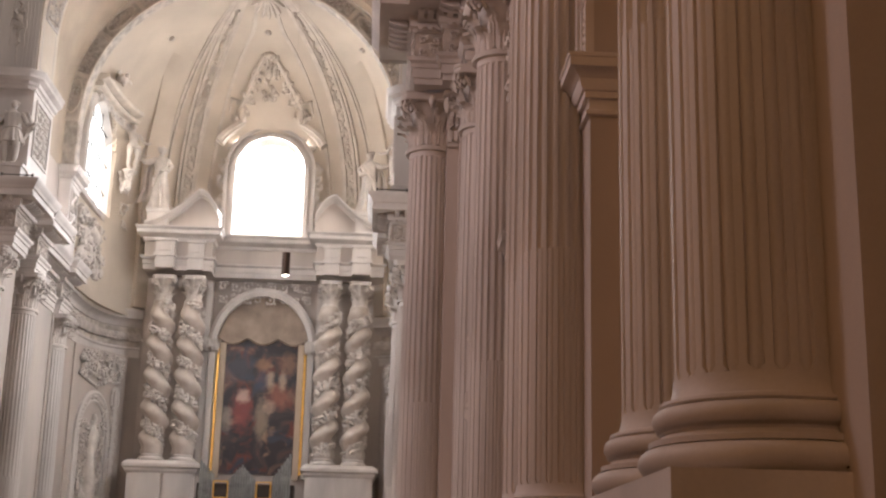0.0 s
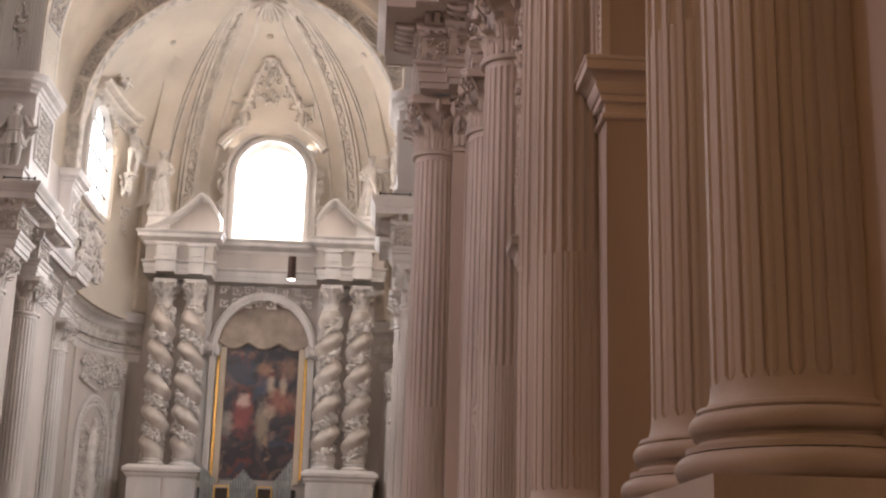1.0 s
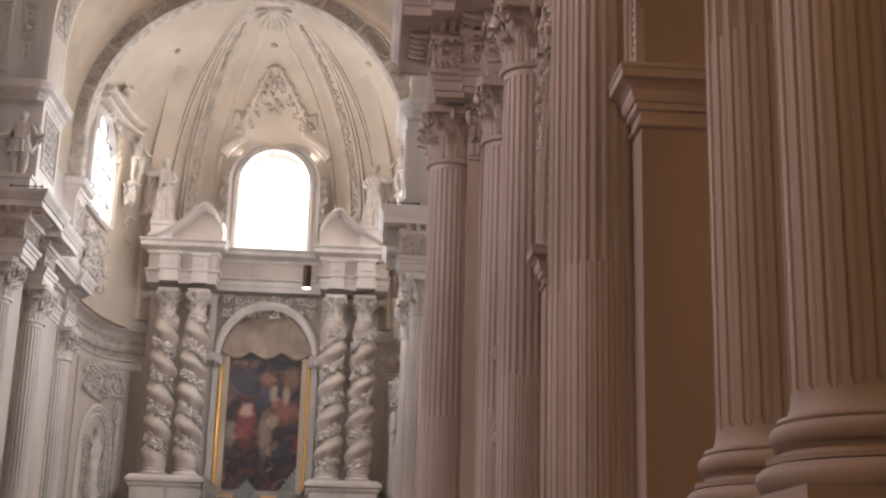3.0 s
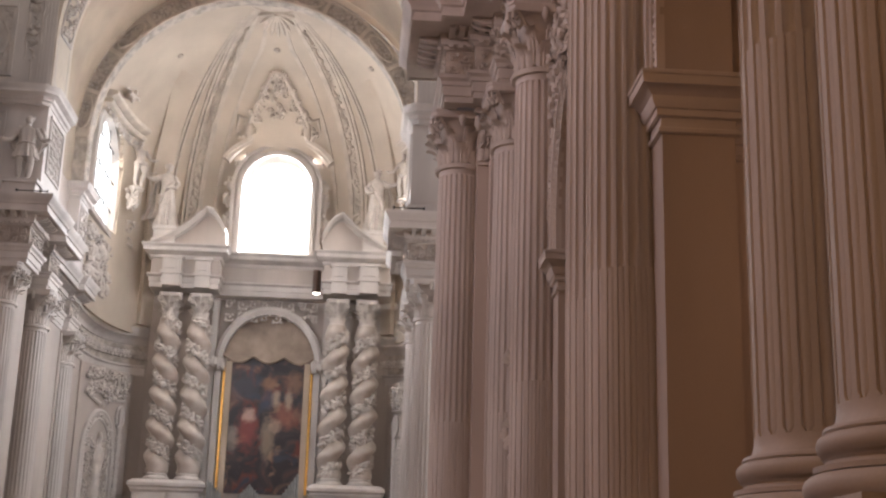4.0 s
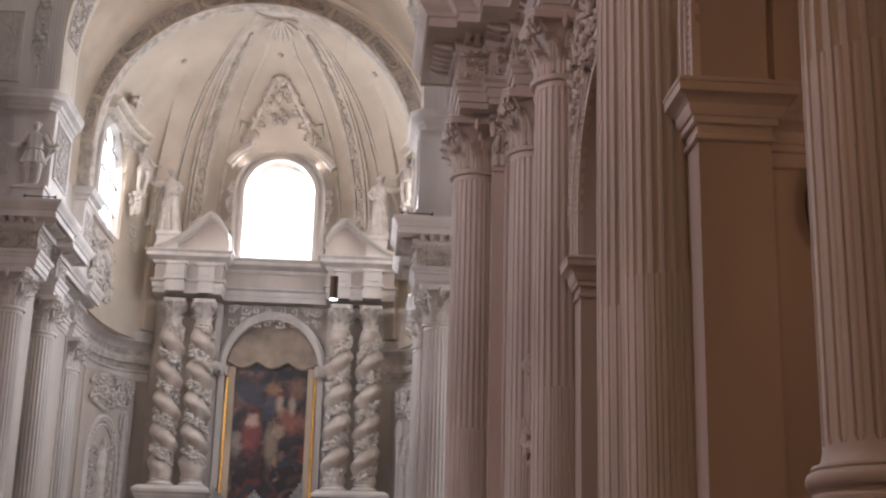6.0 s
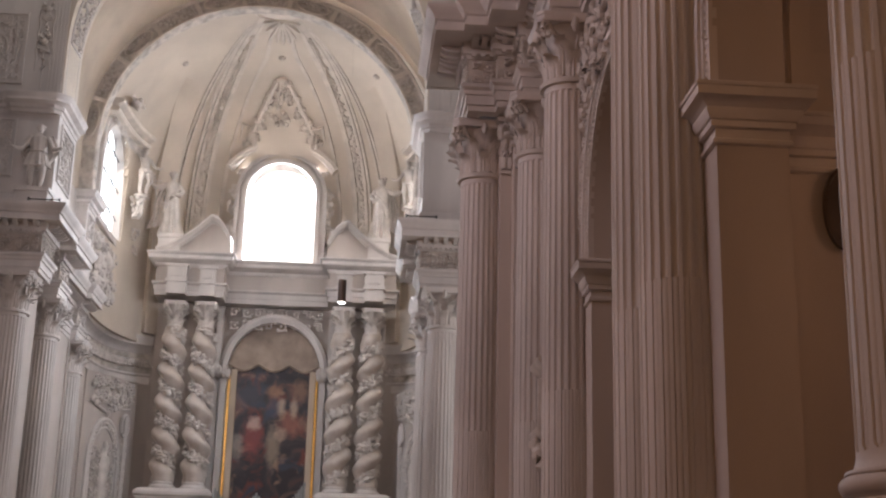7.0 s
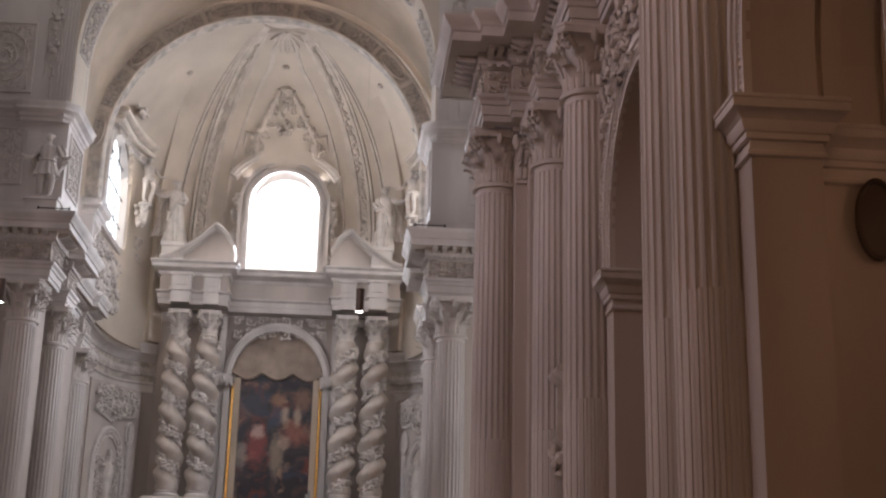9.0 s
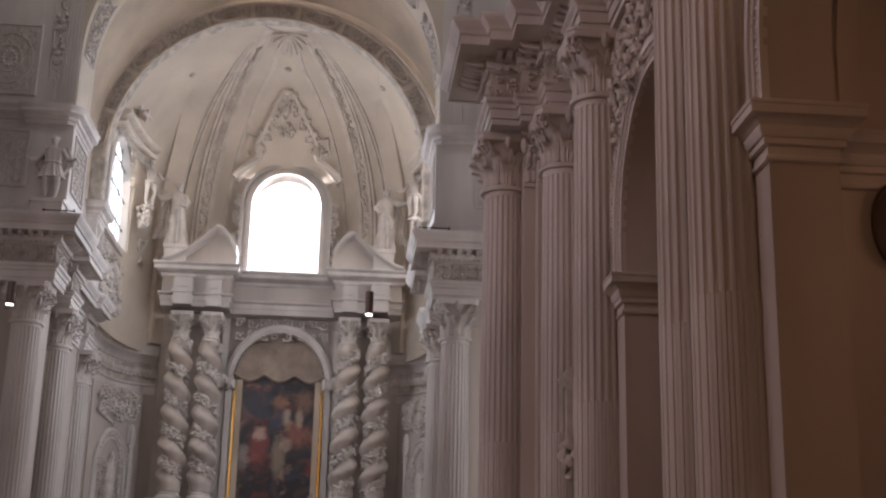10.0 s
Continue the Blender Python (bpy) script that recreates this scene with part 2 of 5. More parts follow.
def arabesque(geo, o, u, v, w, width, height, cell, depth=0.05, seed=1):
    """Fills a panel with mirrored scrolls, stems and rosettes."""
    rng = random.Random(seed)
    nx, nz = max(1, round(width / cell)), max(1, round(height / cell))
    for j in range(nz):
        for i in range(nx):
            cx, cz = (i + 0.5) * width / nx, (j + 0.5) * height / nz
            r = 0.42 * min(width / nx, height / nz)
            scroll(geo, o, u, v, w, cx, cz, r * rng.uniform(0.9, 1.1), 1 if (i + j) % 2 else -1, 1 if i < nx / 2 else -1, depth, r * 0.2)
    for k in range(nx * nz):
        p = o + u * rng.uniform(0.05, 0.95) * width + v * rng.uniform(0.05, 0.95) * height + w * depth * 0.3
        s = cell * rng.uniform(0.06, 0.13)
        geo.blob(p, s, s, s, 6, 3, 0.25)


def frame_border(geo, o, u, v, w, width, height, t=0.07, depth=0.06):
    """A raised fillet round a panel."""
    for a, b, c, d in ((0, 0, width, t), (0, height - t, width, t), (0, t, t, height - 2 * t), (width - t, t, t, height - 2 * t)):
        p = [o + u * (a + i * c) + v * (b + j * d) + w * k * depth for k in (0, 1) for j in (0, 1) for i in (0, 1)]
        geo.add(p, [(0, 2, 3, 1), (4, 5, 7, 6), (0, 1, 5, 4), (1, 3, 7, 5), (3, 2, 6, 7), (2, 0, 4, 6)])


def leaf(geo, c, ang, r, z, h, w, lean=0.5, thick=0.03):
    """An acanthus leaf that climbs a bell and curls outwards at the tip."""
    rows = []
    for i in range(10):
        t = i / 9
        out = r + thick + h * (0.08 * t + lean * max(0, t - 0.5) ** 1.5)
        zz = z + h * (t - 0.9 * max(0, t - 0.82))
        ww = w * (0.8 + 0.5 * t - 1.05 * t * t + (0.16 if i % 2 else -0.1))
        row = []
        for k, (s, d) in enumerate(((-1, -0.2), (-0.55, 0.7), (-0.2, -0.1), (0, 1.0), (0.2, -0.1), (0.55, 0.7), (1, -0.2), (0.5, -1), (-0.5, -1))):
            a = ang + s * ww / max(r, 0.05)
            q = out + d * thick
            row.append((c[0] + q * math.cos(a), c[1] + q * math.sin(a), zz + (0.02 * h if s == 0 else 0)))
        rows.append(row)
    geo.grid(rows, True, True)


def capital_geo(r, h, seg=28, leaves=8):
    """Corinthian capital of bell radius r and height h, its foot at z = 0: bell with leaves, and the abacus apart."""
    g = Geo()
    g.lathe([(r * 0.98, 0), (r * 1.12, 0.0), (r * 1.14, 0.035 * h), (r * 1.12, 0.07 * h), (r * 0.99, 0.08 * h), (r * 0.84, 0.12 * h), (r * 0.82, 0.5 * h), (r * 0.92, 0.75 * h), (r * 1.2, 0.88 * h), (r * 1.1, 0.88 * h)], seg=seg)
    for k in range(leaves):
        a = 2 * math.pi * k / leaves
        leaf(g, (0, 0), a, r * 0.90, 0.09 * h, 0.36 * h, r * 0.31, 1.5, 0.055 * r)
        leaf(g, (0, 0), a + math.pi / leaves, r * 0.88, 0.12 * h, 0.58 * h, r * 0.29, 1.15, 0.055 * r)
        leaf(g, (0, 0), a + 0.5 * math.pi / leaves, r * 0.86, 0.45 * h, 0.34 * h, r * 0.13, 0.9, 0.05 * r)
    for k in range(4):
        a = math.pi / 4 + k * math.pi / 2
        d = Vector((math.cos(a), math.sin(a), 0))
        t = Vector((-d.y, d.x, 0))
        for s in (-1, 1):
            pts, rad = [], []
            for i in range(17):
                q = i / 16
                if q < 0.45:
                    p = q / 0.45
                    pts.append(d * (r * (1.02 + 0.58 * p)) + t * s * r * (0.42 - 0.3 * p) + Vector((0, 0, h * (0.5 + 0.38 * p))))
                else:
                    p = (q - 0.45) / 0.55
                    b = math.pi / 2 - p * 2.6 * math.pi
                    q2 = 0.15 * h * (1 - 0.75 * p)
                    pts.append(d * (r * 1.60 + q2 * math.cos(b)) + t * s * r * 0.12 + Vector((0, 0, h * 0.73 + q2 * math.sin(b))))
                rad.append(r * 0.085 * (1.1 - 0.4 * q))
            g.tube(pts, rad, 6)
    for k in range(4):
        a = k * math.pi / 2
        g.blob((1.28 * r * math.cos(a), 1.28 * r * math.sin(a), 0.86 * h), 0.16 * r, 0.16 * r, 0.13 * h, 8, 5, 0.15)
    ab = Geo()
    ring = []
    for k in range(4):
        a = math.pi / 4 + k * math.pi / 2
        for s in (-0.09, 0.09):
            ring.append((a + s, 1.9 * r))
        for s in (0.25, 0.45, 0.55, 0.75):
            ring.append((a + s * math.pi / 2, (1.9 - 0.5 * math.sin(s * math.pi)) * r))
    rows = []
    for q, z in ((0.93, 0.87), (0.97, 0.9), (0.97, 0.94), (1.0, 0.96), (1.0, 1.0)):
        rows.append([(q * rr * math.cos(a), q * rr * math.sin(a), z * h) for a, rr in ring])
    ab.grid(rows, True, True)
    return g, ab


Z_PLINTH, Z_SHAFT, Z_CABLE, Z_CAP, Z_ARCH = 2.065, 2.48, 5.26, 10.9, 12.2


def shaft_geo(r, z0, z1, zc, flutes=24):
    """A fluted shaft with round flute ends; below zc the flutes are filled almost flush."""
    g = Geo()
    zs = [z0, z0 + 0.02, z0 + 0.05, z0 + 0.09, z0 + 0.11, z0 + 0.115, z0 + 0.125, z0 + 0.145, z0 + 0.18, 3.4, 4.4, zc - 0.01, zc, zc + 0.06, 6.6, 7.9, 9.2, z1 - 0.3, z1 - 0.18, z1 - 0.14, z1 - 0.11, z1]
    full = [(0.0, 0), (0.14, 0), (0.17, 0.4), (0.3, 0.85), (0.5, 1.0), (0.70, 0.85), (0.83, 0.4), (0.86, 0)]
    reed = [(0.0, 0), (0.17, 0), (0.22, 0.52), (0.32, 0.3), (0.5, 0.12), (0.68, 0.3), (0.78, 0.52), (0.83, 0)]
    rows = []
    for z in zs:
        t = (z - z0) / (z1 - z0)
        rr = r * (1 - 0.13 * max(0, t - 0.3) ** 1.4)
        if z < z0 + 0.1:
            rr += r * 0.05 * (1 - (z - z0) / 0.1) ** 2
        flat = z < z0 + 0.113 or z > z1 - 0.13
        open_ = 0.0 if flat else min(1.0, 0.35 + (z - z0 - 0.113) / 0.05)
        shape = reed if z < zc else full
        row = []
        for k in range(flutes):
            a0 = 2 * math.pi * k / flutes
            p = 2 * math.pi / flutes
            for i, (f, q) in enumerate(shape):
                ff = f if i < 1 else 0.5 + (f - 0.5) * (open_ if z < z0 + 0.17 and not flat else 1)
                depth = 0 if flat else q * 0.075 * r * (0.6 if z < z0 + 0.125 else 1)
                row.append(((rr - depth) * math.cos(a0 + ff * p), (rr - depth) * math.sin(a0 + ff * p), z))
        rows.append(row)
    g.grid(rows, True, True)
    return g


def attic_base_geo(r, z0, z1, seg=56):
    def torus(rc, bulge, za, zb):
        return [(r * (rc + bulge * math.cos(-math.pi / 2 + math.pi * k / 10)), (za + zb) / 2 + (zb - za) / 2 * math.sin(-math.pi / 2 + math.pi * k / 10)) for k in range(11)]

    z = lambda d: z0 + d * (z1 - z0) / 0.435
    prof = [(0.3 * r, z0), (1.22 * r, z0), *torus(1.22, 0.18, z0, z(0.165)), (1.28 * r, z(0.168)), (1.28 * r, z(0.2)), (1.19 * r, z(0.212)), (1.15 * r, z(0.232)), (1.16 * r, z(0.25)), (1.2 * r, z(0.258))]
    prof += [*torus(1.13, 0.11, z(0.26), z(0.385)), (1.15 * r, z(0.387)), (1.165 * r, z(0.4)), (1.15 * r, z(0.42)), (1.08 * r, z(0.422)), (1.05 * r, z1), (0.3 * r, z1)]
    return Geo().lathe(prof, seg=seg)


R_COL = 0.5
_shaft = shaft_geo(R_COL, Z_SHAFT, Z_CAP, Z_CABLE).mesh("shaft", True)
_base = attic_base_geo(R_COL, Z_PLINTH, Z_SHAFT).mesh("base", True)
_bell, _abacus = [q.mesh(n, True) for q, n in zip(capital_geo(R_COL * 0.97, Z_ARCH - Z_CAP), ("bell", "abacus"))]


def column(x, y, label, group="giant fluted columns", turn=0.0, dz=0.0):
    ob = thing("fluted_column", label, "column", (x, y, dz), turn, group)
    part("base", _base, M_STONE, ob)
    part("shaft", _shaft, M_STONE, ob)
    c = part("capital", _bell, M_RELIEF, ob)
    c.location.z = Z_CAP
    part("abacus", _abacus, M_STONE, c)
    return ob


def pedestal(x0, x1, y0, y1, z1=Z_PLINTH):
    """A pedestal block with foot and cap moulding."""
    ob = thing("column_pedestal", "tall plain stucco pedestal block under the columns", "pedestal", ((x0 + x1) / 2, (y0 + y1) / 2, 0), 0, "column pedestals")
    hx, hy = abs(x1 - x0) / 2, (y1 - y0) / 2
    part("die", Geo().box(-hx, hx, -hy, hy, 0.35, z1), M_STONE, ob, "", False)
    part("foot", Geo().mould([(-hx, -hy), (-hx, hy), (hx, hy), (hx, -hy)][::-1], [(-0.1, 0), (0.12, 0), (0.12, 0.2), (0.03, 0.34), (-0.1, 0.34)], True), M_STONE, ob)
    return ob


# ---- nave: arcade wall ----
W_IN, W_OUT = 2.32, 3.15          # nave face and aisle face of the arcade
JAMBS = [(-6.1, -1.82), (1.5, 5.9), (9.22, 13.62), (16.82, 21.22)]
R_ARCH, Z_SPRING = 2.2, 8.05
IMPOST = [(-0.2, 6.44), (0.02, 6.44), (0.06, 6.47), (0.06, 6.53), (0.02, 6.56), (0.02, 6.72), (0.09, 6.73), (0.09, 6.84), (0.12, 6.85), (0.17, 6.95), (0.17, 7.03), (0.2, 7.05), (0.27, 7.15), (0.33, 7.17), (0.33, 7.32), (0.35, 7.33), (0.35, 7.39), (0.28, 7.43), (-0.2, 7.43)]
IMPOST = [(o * 0.8, 6.67 + (z - 6.44) * 0.7) for o, z in IMPOST]


def arcade_wall():
    rows = []

    def row(y, z):
        rows.append([(W_IN, y, 12.1), (W_IN, y, z), (W_OUT, y, z), (W_OUT, y, 12.1)])

    row(-10.0, 0)
    for a, b in JAMBS:
        yc, r = (a + b) / 2, (b - a) / 2
        row(a, 0)
        for i in range(29):
            t = math.pi - math.pi * i / 28
            row(yc + r * math.cos(t), Z_SPRING + r * math.sin(t))
        row(b, 0)
    row(27.1, 0)
    return Geo().grid(rows, True, True)


structure("wall_nave_right", arcade_wall(), M_WALL, "plastered nave arcade wall with tall round arches between the piers", "wall", True)

# arch mouldings, imposts and the rear part of each pier
for i, (a, b) in enumerate(JAMBS):
    if i == 0:
        continue
    yc, r = (a + b) / 2, (b - a) / 2
    g = Geo()
    for r0, r1, out in ((0.0, 0.07, 0.05), (0.07, 0.22, 0.02), (0.22, 0.30, 0.06), (0.30, 0.42, 0.10)):
        rows = []
        for k in range(49):
            t = math.pi * k / 48
            q = lambda rr, x: (x, yc + rr * math.cos(t), Z_SPRING + rr * math.sin(t))
            rows.append([q(r + r0 - 0.002, W_IN + 0.05), q(r + r0 - 0.002, W_IN - out), q(r + r1, W_IN - out), q(r + r1, W_IN + 0.05)])
        rows = [[(p[0], p[1], 7.4) for p in rows[0]]] + rows + [[(p[0], p[1], 7.4) for p in rows[-1]]]
        g.grid(rows, True, True)
    arch = thing("arch_moulding", "stepped stucco archivolt with bead ornament round the arch", "arch moulding", (0, 0, 0), 0, "arch mouldings")
    part("moulding", g, M_STONE, arch)
    g = Geo()
    n = int(math.pi * r / 0.11)
    for k in range(n + 1):
        t = math.pi * k / n
        g.blob((W_IN - 0.03, yc + (r + 0.145) * math.cos(t), Z_SPRING + (r + 0.145) * math.sin(t)), 0.03, 0.042, 0.042, 6, 3, 0.2)
        g.blob((W_IN - 0.06, yc + (r + 0.26) * math.cos(t + 0.02), Z_SPRING + (r + 0.26) * math.sin(t + 0.02)), 0.02, 0.025, 0.025, 6, 3, 0.2)
    for s in (-1, 1):
        for k in range(6):
            g.blob((W_IN - 0.03, yc + s * (r + 0.145), 7.47 + 0.1 * k), 0.03, 0.042, 0.042, 6, 3, 0.2)
    tagged(part("bead_ornament", g, M_RELIEF, arch), "", "", "", "stuff")

    for s, yj in ((-1, a), (1, b)):
        # impost wraps the jamb: nave face, jamb face and the step behind it
        ob = thing("impost_cornice", "moulded stucco impost cornice round the arch pier", "cornice", (0, 0, 0), 0, "arch imposts")
        if s < 0:
            path = [(W_IN, yj - 0.5), (W_IN, yj), (W_OUT, yj), (W_OUT, yj - 0.4)]
        else:
            path = [(W_OUT, yj + 0.4), (W_OUT, yj), (W_IN, yj), (W_IN, yj + 0.5)]
        part("moulding", Geo().mould(path[::-1], IMPOST), M_STONE, ob)
        g = Geo()
        yr = yj + s * 0.4
        g.box(W_OUT, 4.6, yr, yr + s * 1.2, 0, 12.1)
        structure("wall_pier_rear", g, M_WALL, "plastered rear half of an arcade pier", "wall", False)
        ob = thing("impost_cornice", "moulded stucco impost cornice on the rear pier", "cornice", (0, 0, 0), 0, "arch imposts")
        path = [(W_OUT - 0.1, yr), (4.6, yr)] if s > 0 else [(4.6, yr), (W_OUT - 0.1, yr)]
        part("moulding", Geo().mould(path, [(o, z - 0.15) for o, z in IMPOST]), M_STONE, ob)

# stepped chapel arch behind each nave arch
for a, b in JAMBS[1:]:
    yc, r = (a + b) / 2, (b - a) / 2 + 0.4
    ring_at = lambda rr, x, t: (x, yc + rr * math.cos(t), Z_SPRING + rr * math.sin(t))
    turns = [math.pi * k / 40 for k in range(41)]
    rows = [[(W_OUT + 0.004, p[1], 12.1), (W_OUT + 0.004, p[1], p[2]), (4.6, p[1], p[2]), (4.6, p[1], 12.1)] for p in [ring_at(r, 0, t) for t in turns]]
    structure("wall_chapel_arch", Geo().grid(rows, True, True), M_WALL, "plastered arch band of the side chapel behind the nave arch", "wall", True)
    arch = thing("arch_moulding", "raised stucco fillets round the chapel arch", "arch moulding", (0, 0, 0), 0, "chapel arch mouldings")
    for x0, x1 in ((3.35, 3.6), (4.1, 4.35)):
        rows = [[ring_at(r + 0.02, x0, t), ring_at(r - 0.05, x0, t), ring_at(r - 0.05, x1, t), ring_at(r + 0.02, x1, t)] for t in turns]
        rows = [[(p[0], p[1], 7.1) for p in rows[0]]] + rows + [[(p[0], p[1], 7.1) for p in rows[-1]]]
        part("fillet", Geo().grid(rows, True, True), M_WALL, arch)

# columns of the nave in pairs on shared pedestals
for y0, y1 in ((-0.86, 0.63), (6.86, 8.35), (14.58, 16.1)):
    for y in (y0, y1):
        column(2.13, y, "pale fluted half column with cabled lower flutes on the nave pier")
        if y0 > 0:
            pedestal(1.43, W_IN + 0.05, y - 0.70, y + 0.70 + (0.09 if y == y0 else 0) - 0.004)
column(2.13, 22.26, "pale fluted half column beside the last nave arch")
pedestal(1.43, W_IN + 0.05, 21.56, 22.96)
column(2.13, 26.05, "pale fluted column in the corner of the crossing pier")
pedestal(1.43, W_IN + 0.05, 25.35, 26.75)
column(1.05, 27.73, "pale fluted column before the crossing pier")
pedestal(0.35, 1.8, 27.03, 28.43)

# crossing pier with corner pilaster
structure("wall_crossing_pier", Geo().box(1.40, 4.6, 27.02, 28.6, 0, 12.1).box(1.66, 2.4, 26.6, 27.1, 0, 12.1), M_WALL, "plastered crossing pier with a stepped corner", "wall", False)


def pilaster_capital(x0, x1, y, z0, h, parent=None, name="pilaster_capital", face=-1):
    """A flat leafy capital on a wall that faces -y, from x0 to x1."""
    ob = thing(name, "leafy stucco pilaster capital", "capital", ((x0 + x1) / 2, y, z0))
    w = abs(x1 - x0) / 2
    g = Geo().box(-w, w, 0, 0.05, 0, h)
    g.box(-w - 0.03, w + 0.03, -0.06, 0.02, 0, 0.07)
    n = max(2, round(w / 0.14))
    for row, (zz, hh) in enumerate(((0.08, 0.42), (0.14, 0.62))):
        for k in range(n):
            x = -w + (k + 0.5 + 0.25 * row) * 2 * w / n
            pts = [(x, -0.03 - 0.16 * max(0, t - 0.4) ** 1.3 * 2, (zz + hh * t) * h) for t in (0, 0.25, 0.5, 0.75, 0.95, 1.0)]
            g.tube(pts, [0.06, 0.075, 0.07, 0.06, 0.05, 0.02], 6)
    for s in (-1, 1):
        g.blob((s * (w + 0.02), -0.1, 0.74 * h), 0.1, 0.1, 0.15 * h, 8, 5)
    g.box(-w - 0.12, w + 0.12, -0.2, 0.05, 0.9 * h, h)
    part("leaves", g, M_RELIEF, ob)
    return ob


pilaster_capital(1.42, 1.66, 27.01, Z_CAP, Z_ARCH - Z_CAP)
pilaster_capital(1.70, 2.1, 26.59, Z_CAP, Z_ARCH - Z_CAP)


# ---- entablature ----
ARCHITRAVE = [(-0.3, 12.2), (0.0, 12.2), (0.0, 12.34), (0.04, 12.34), (0.04, 12.56), (0.08, 12.57), (0.09, 12.66), (0.16, 12.72), (0.16, 12.80), (-0.3, 12.80)]
FRIEZE = [(-0.3, 12.80), (0.0, 12.80), (0.0, 13.42), (-0.3, 13.42)]
CORNICE = [(-0.3, 13.42), (0.04, 13.42), (0.07, 13.5), (0.13, 13.52), (0.13, 13.60), (0.16, 13.77), (0.58, 13.77), (0.58, 13.74), (0.64, 13.74), (0.64, 13.84), (0.61, 13.85), (0.61, 13.96), (0.66, 13.98), (0.68, 14.05), (0.70, 14.08), (0.78, 14.18), (0.8, 14.25), (0.8, 14.29), (-0.3, 14.29)]


def entablature(path, name, label, modillions=True, ornament=True, seed=3, dz=0.0, reach=1.0):
    """Architrave, ornamented frieze and cornice with modillions along a plan path."""
    ob = thing(name, label, "entablature", (0, 0, dz))
    part("architrave", Geo().mould(path, ARCHITRAVE), M_STONE, ob)
    fr = part("frieze", Geo().mould(path, FRIEZE), M_BAND, ob)
    co = part("cornice", Geo().mould(path, [(o * reach if o > 0.2 else o, z) for o, z in CORNICE]), M_STONE, ob)
    dent = Geo()
    for (x0, y0), (x1, y1) in zip(path, path[1:]):
        d = Vector((x1 - x0, y1 - y0, 0))
        L = d.length
        if L < 0.25 or L > 14:
            continue
        d /= L
        w = Vector((d.y, -d.x, 0))
        o = Vector((x0, y0, 0))
        if ornament and L > 0.4:
            g = Geo()
            arabesque(g, o + Vector((0, 0, 12.84)) + d * 0.05, d, Vector((0, 0, 1)), w, L - 0.1, 0.54, 0.27, 0.07, seed)
            part("frieze_ornament", g, M_RELIEF, fr)
        if modillions:
            n = max(1, int((L + 0.5) / 0.33))
            for k in range(n):
                s = (k + 0.5) * L / n
                g = Geo()
                g.grid([[tuple(o + d * (s + e) + w * (q * reach) + Vector((0, 0, z))) for q, z in ((0.14, 13.62), (0.3, 13.63), (0.42, 13.67), (0.47, 13.71), (0.48, 13.765), (0.14, 13.765))] for e in (-0.065, 0.065)], True, True)
                part("modillion", g, M_STONE, co)
            n = int(L / 0.16)
            for k in range(n):
                p = o + d * ((k + 0.5) * L / n)
                a = p - d * 0.05 + w * 0.1
                b = p + d * 0.05 + w * 0.17
                dent.box(min(a.x, b.x), max(a.x, b.x), min(a.y, b.y), max(a.y, b.y), 13.44, 13.52)
    if dent.v:
        tagged(part("dentil_row", dent, M_STONE, co), "", "", "", "stuff")
    return ob


E_NAVE = [(7.92, -10), (7.92, 21.7), (7.37, 21.7), (7.37, 22.82), (7.92, 22.82), (7.92, 25.5), (7.37, 25.5), (7.37, 26.3), (6.9, 26.3), (6.9, 26.62), (6.28, 26.62), (6.28, 28.35), (7.6, 28.35), (9.5, 28.35)]
entablature(plan(1, E_NAVE), "nave_entablature", "heavy stucco entablature breaking forward over the crossing pier columns", reach=1.25)
Z_FAR = -0.6           # the choir order stands lower than that of the nave
E_FAR = [(12.0, 40.35), (6.02, 40.35), (6.02, 42.0), (6.75, 42.0), (6.75, 43.9), (6.2, 43.9), (6.2, 45.3), (7.2, 45.3), (7.2, 51.0), (6.98, 51.0), (6.98, 52.5)]
for s in (1, -1):
    entablature(plan(s, E_FAR), "choir_entablature", "heavy stucco entablature with deep cornice round the choir pier", True, True, 11, Z_FAR)

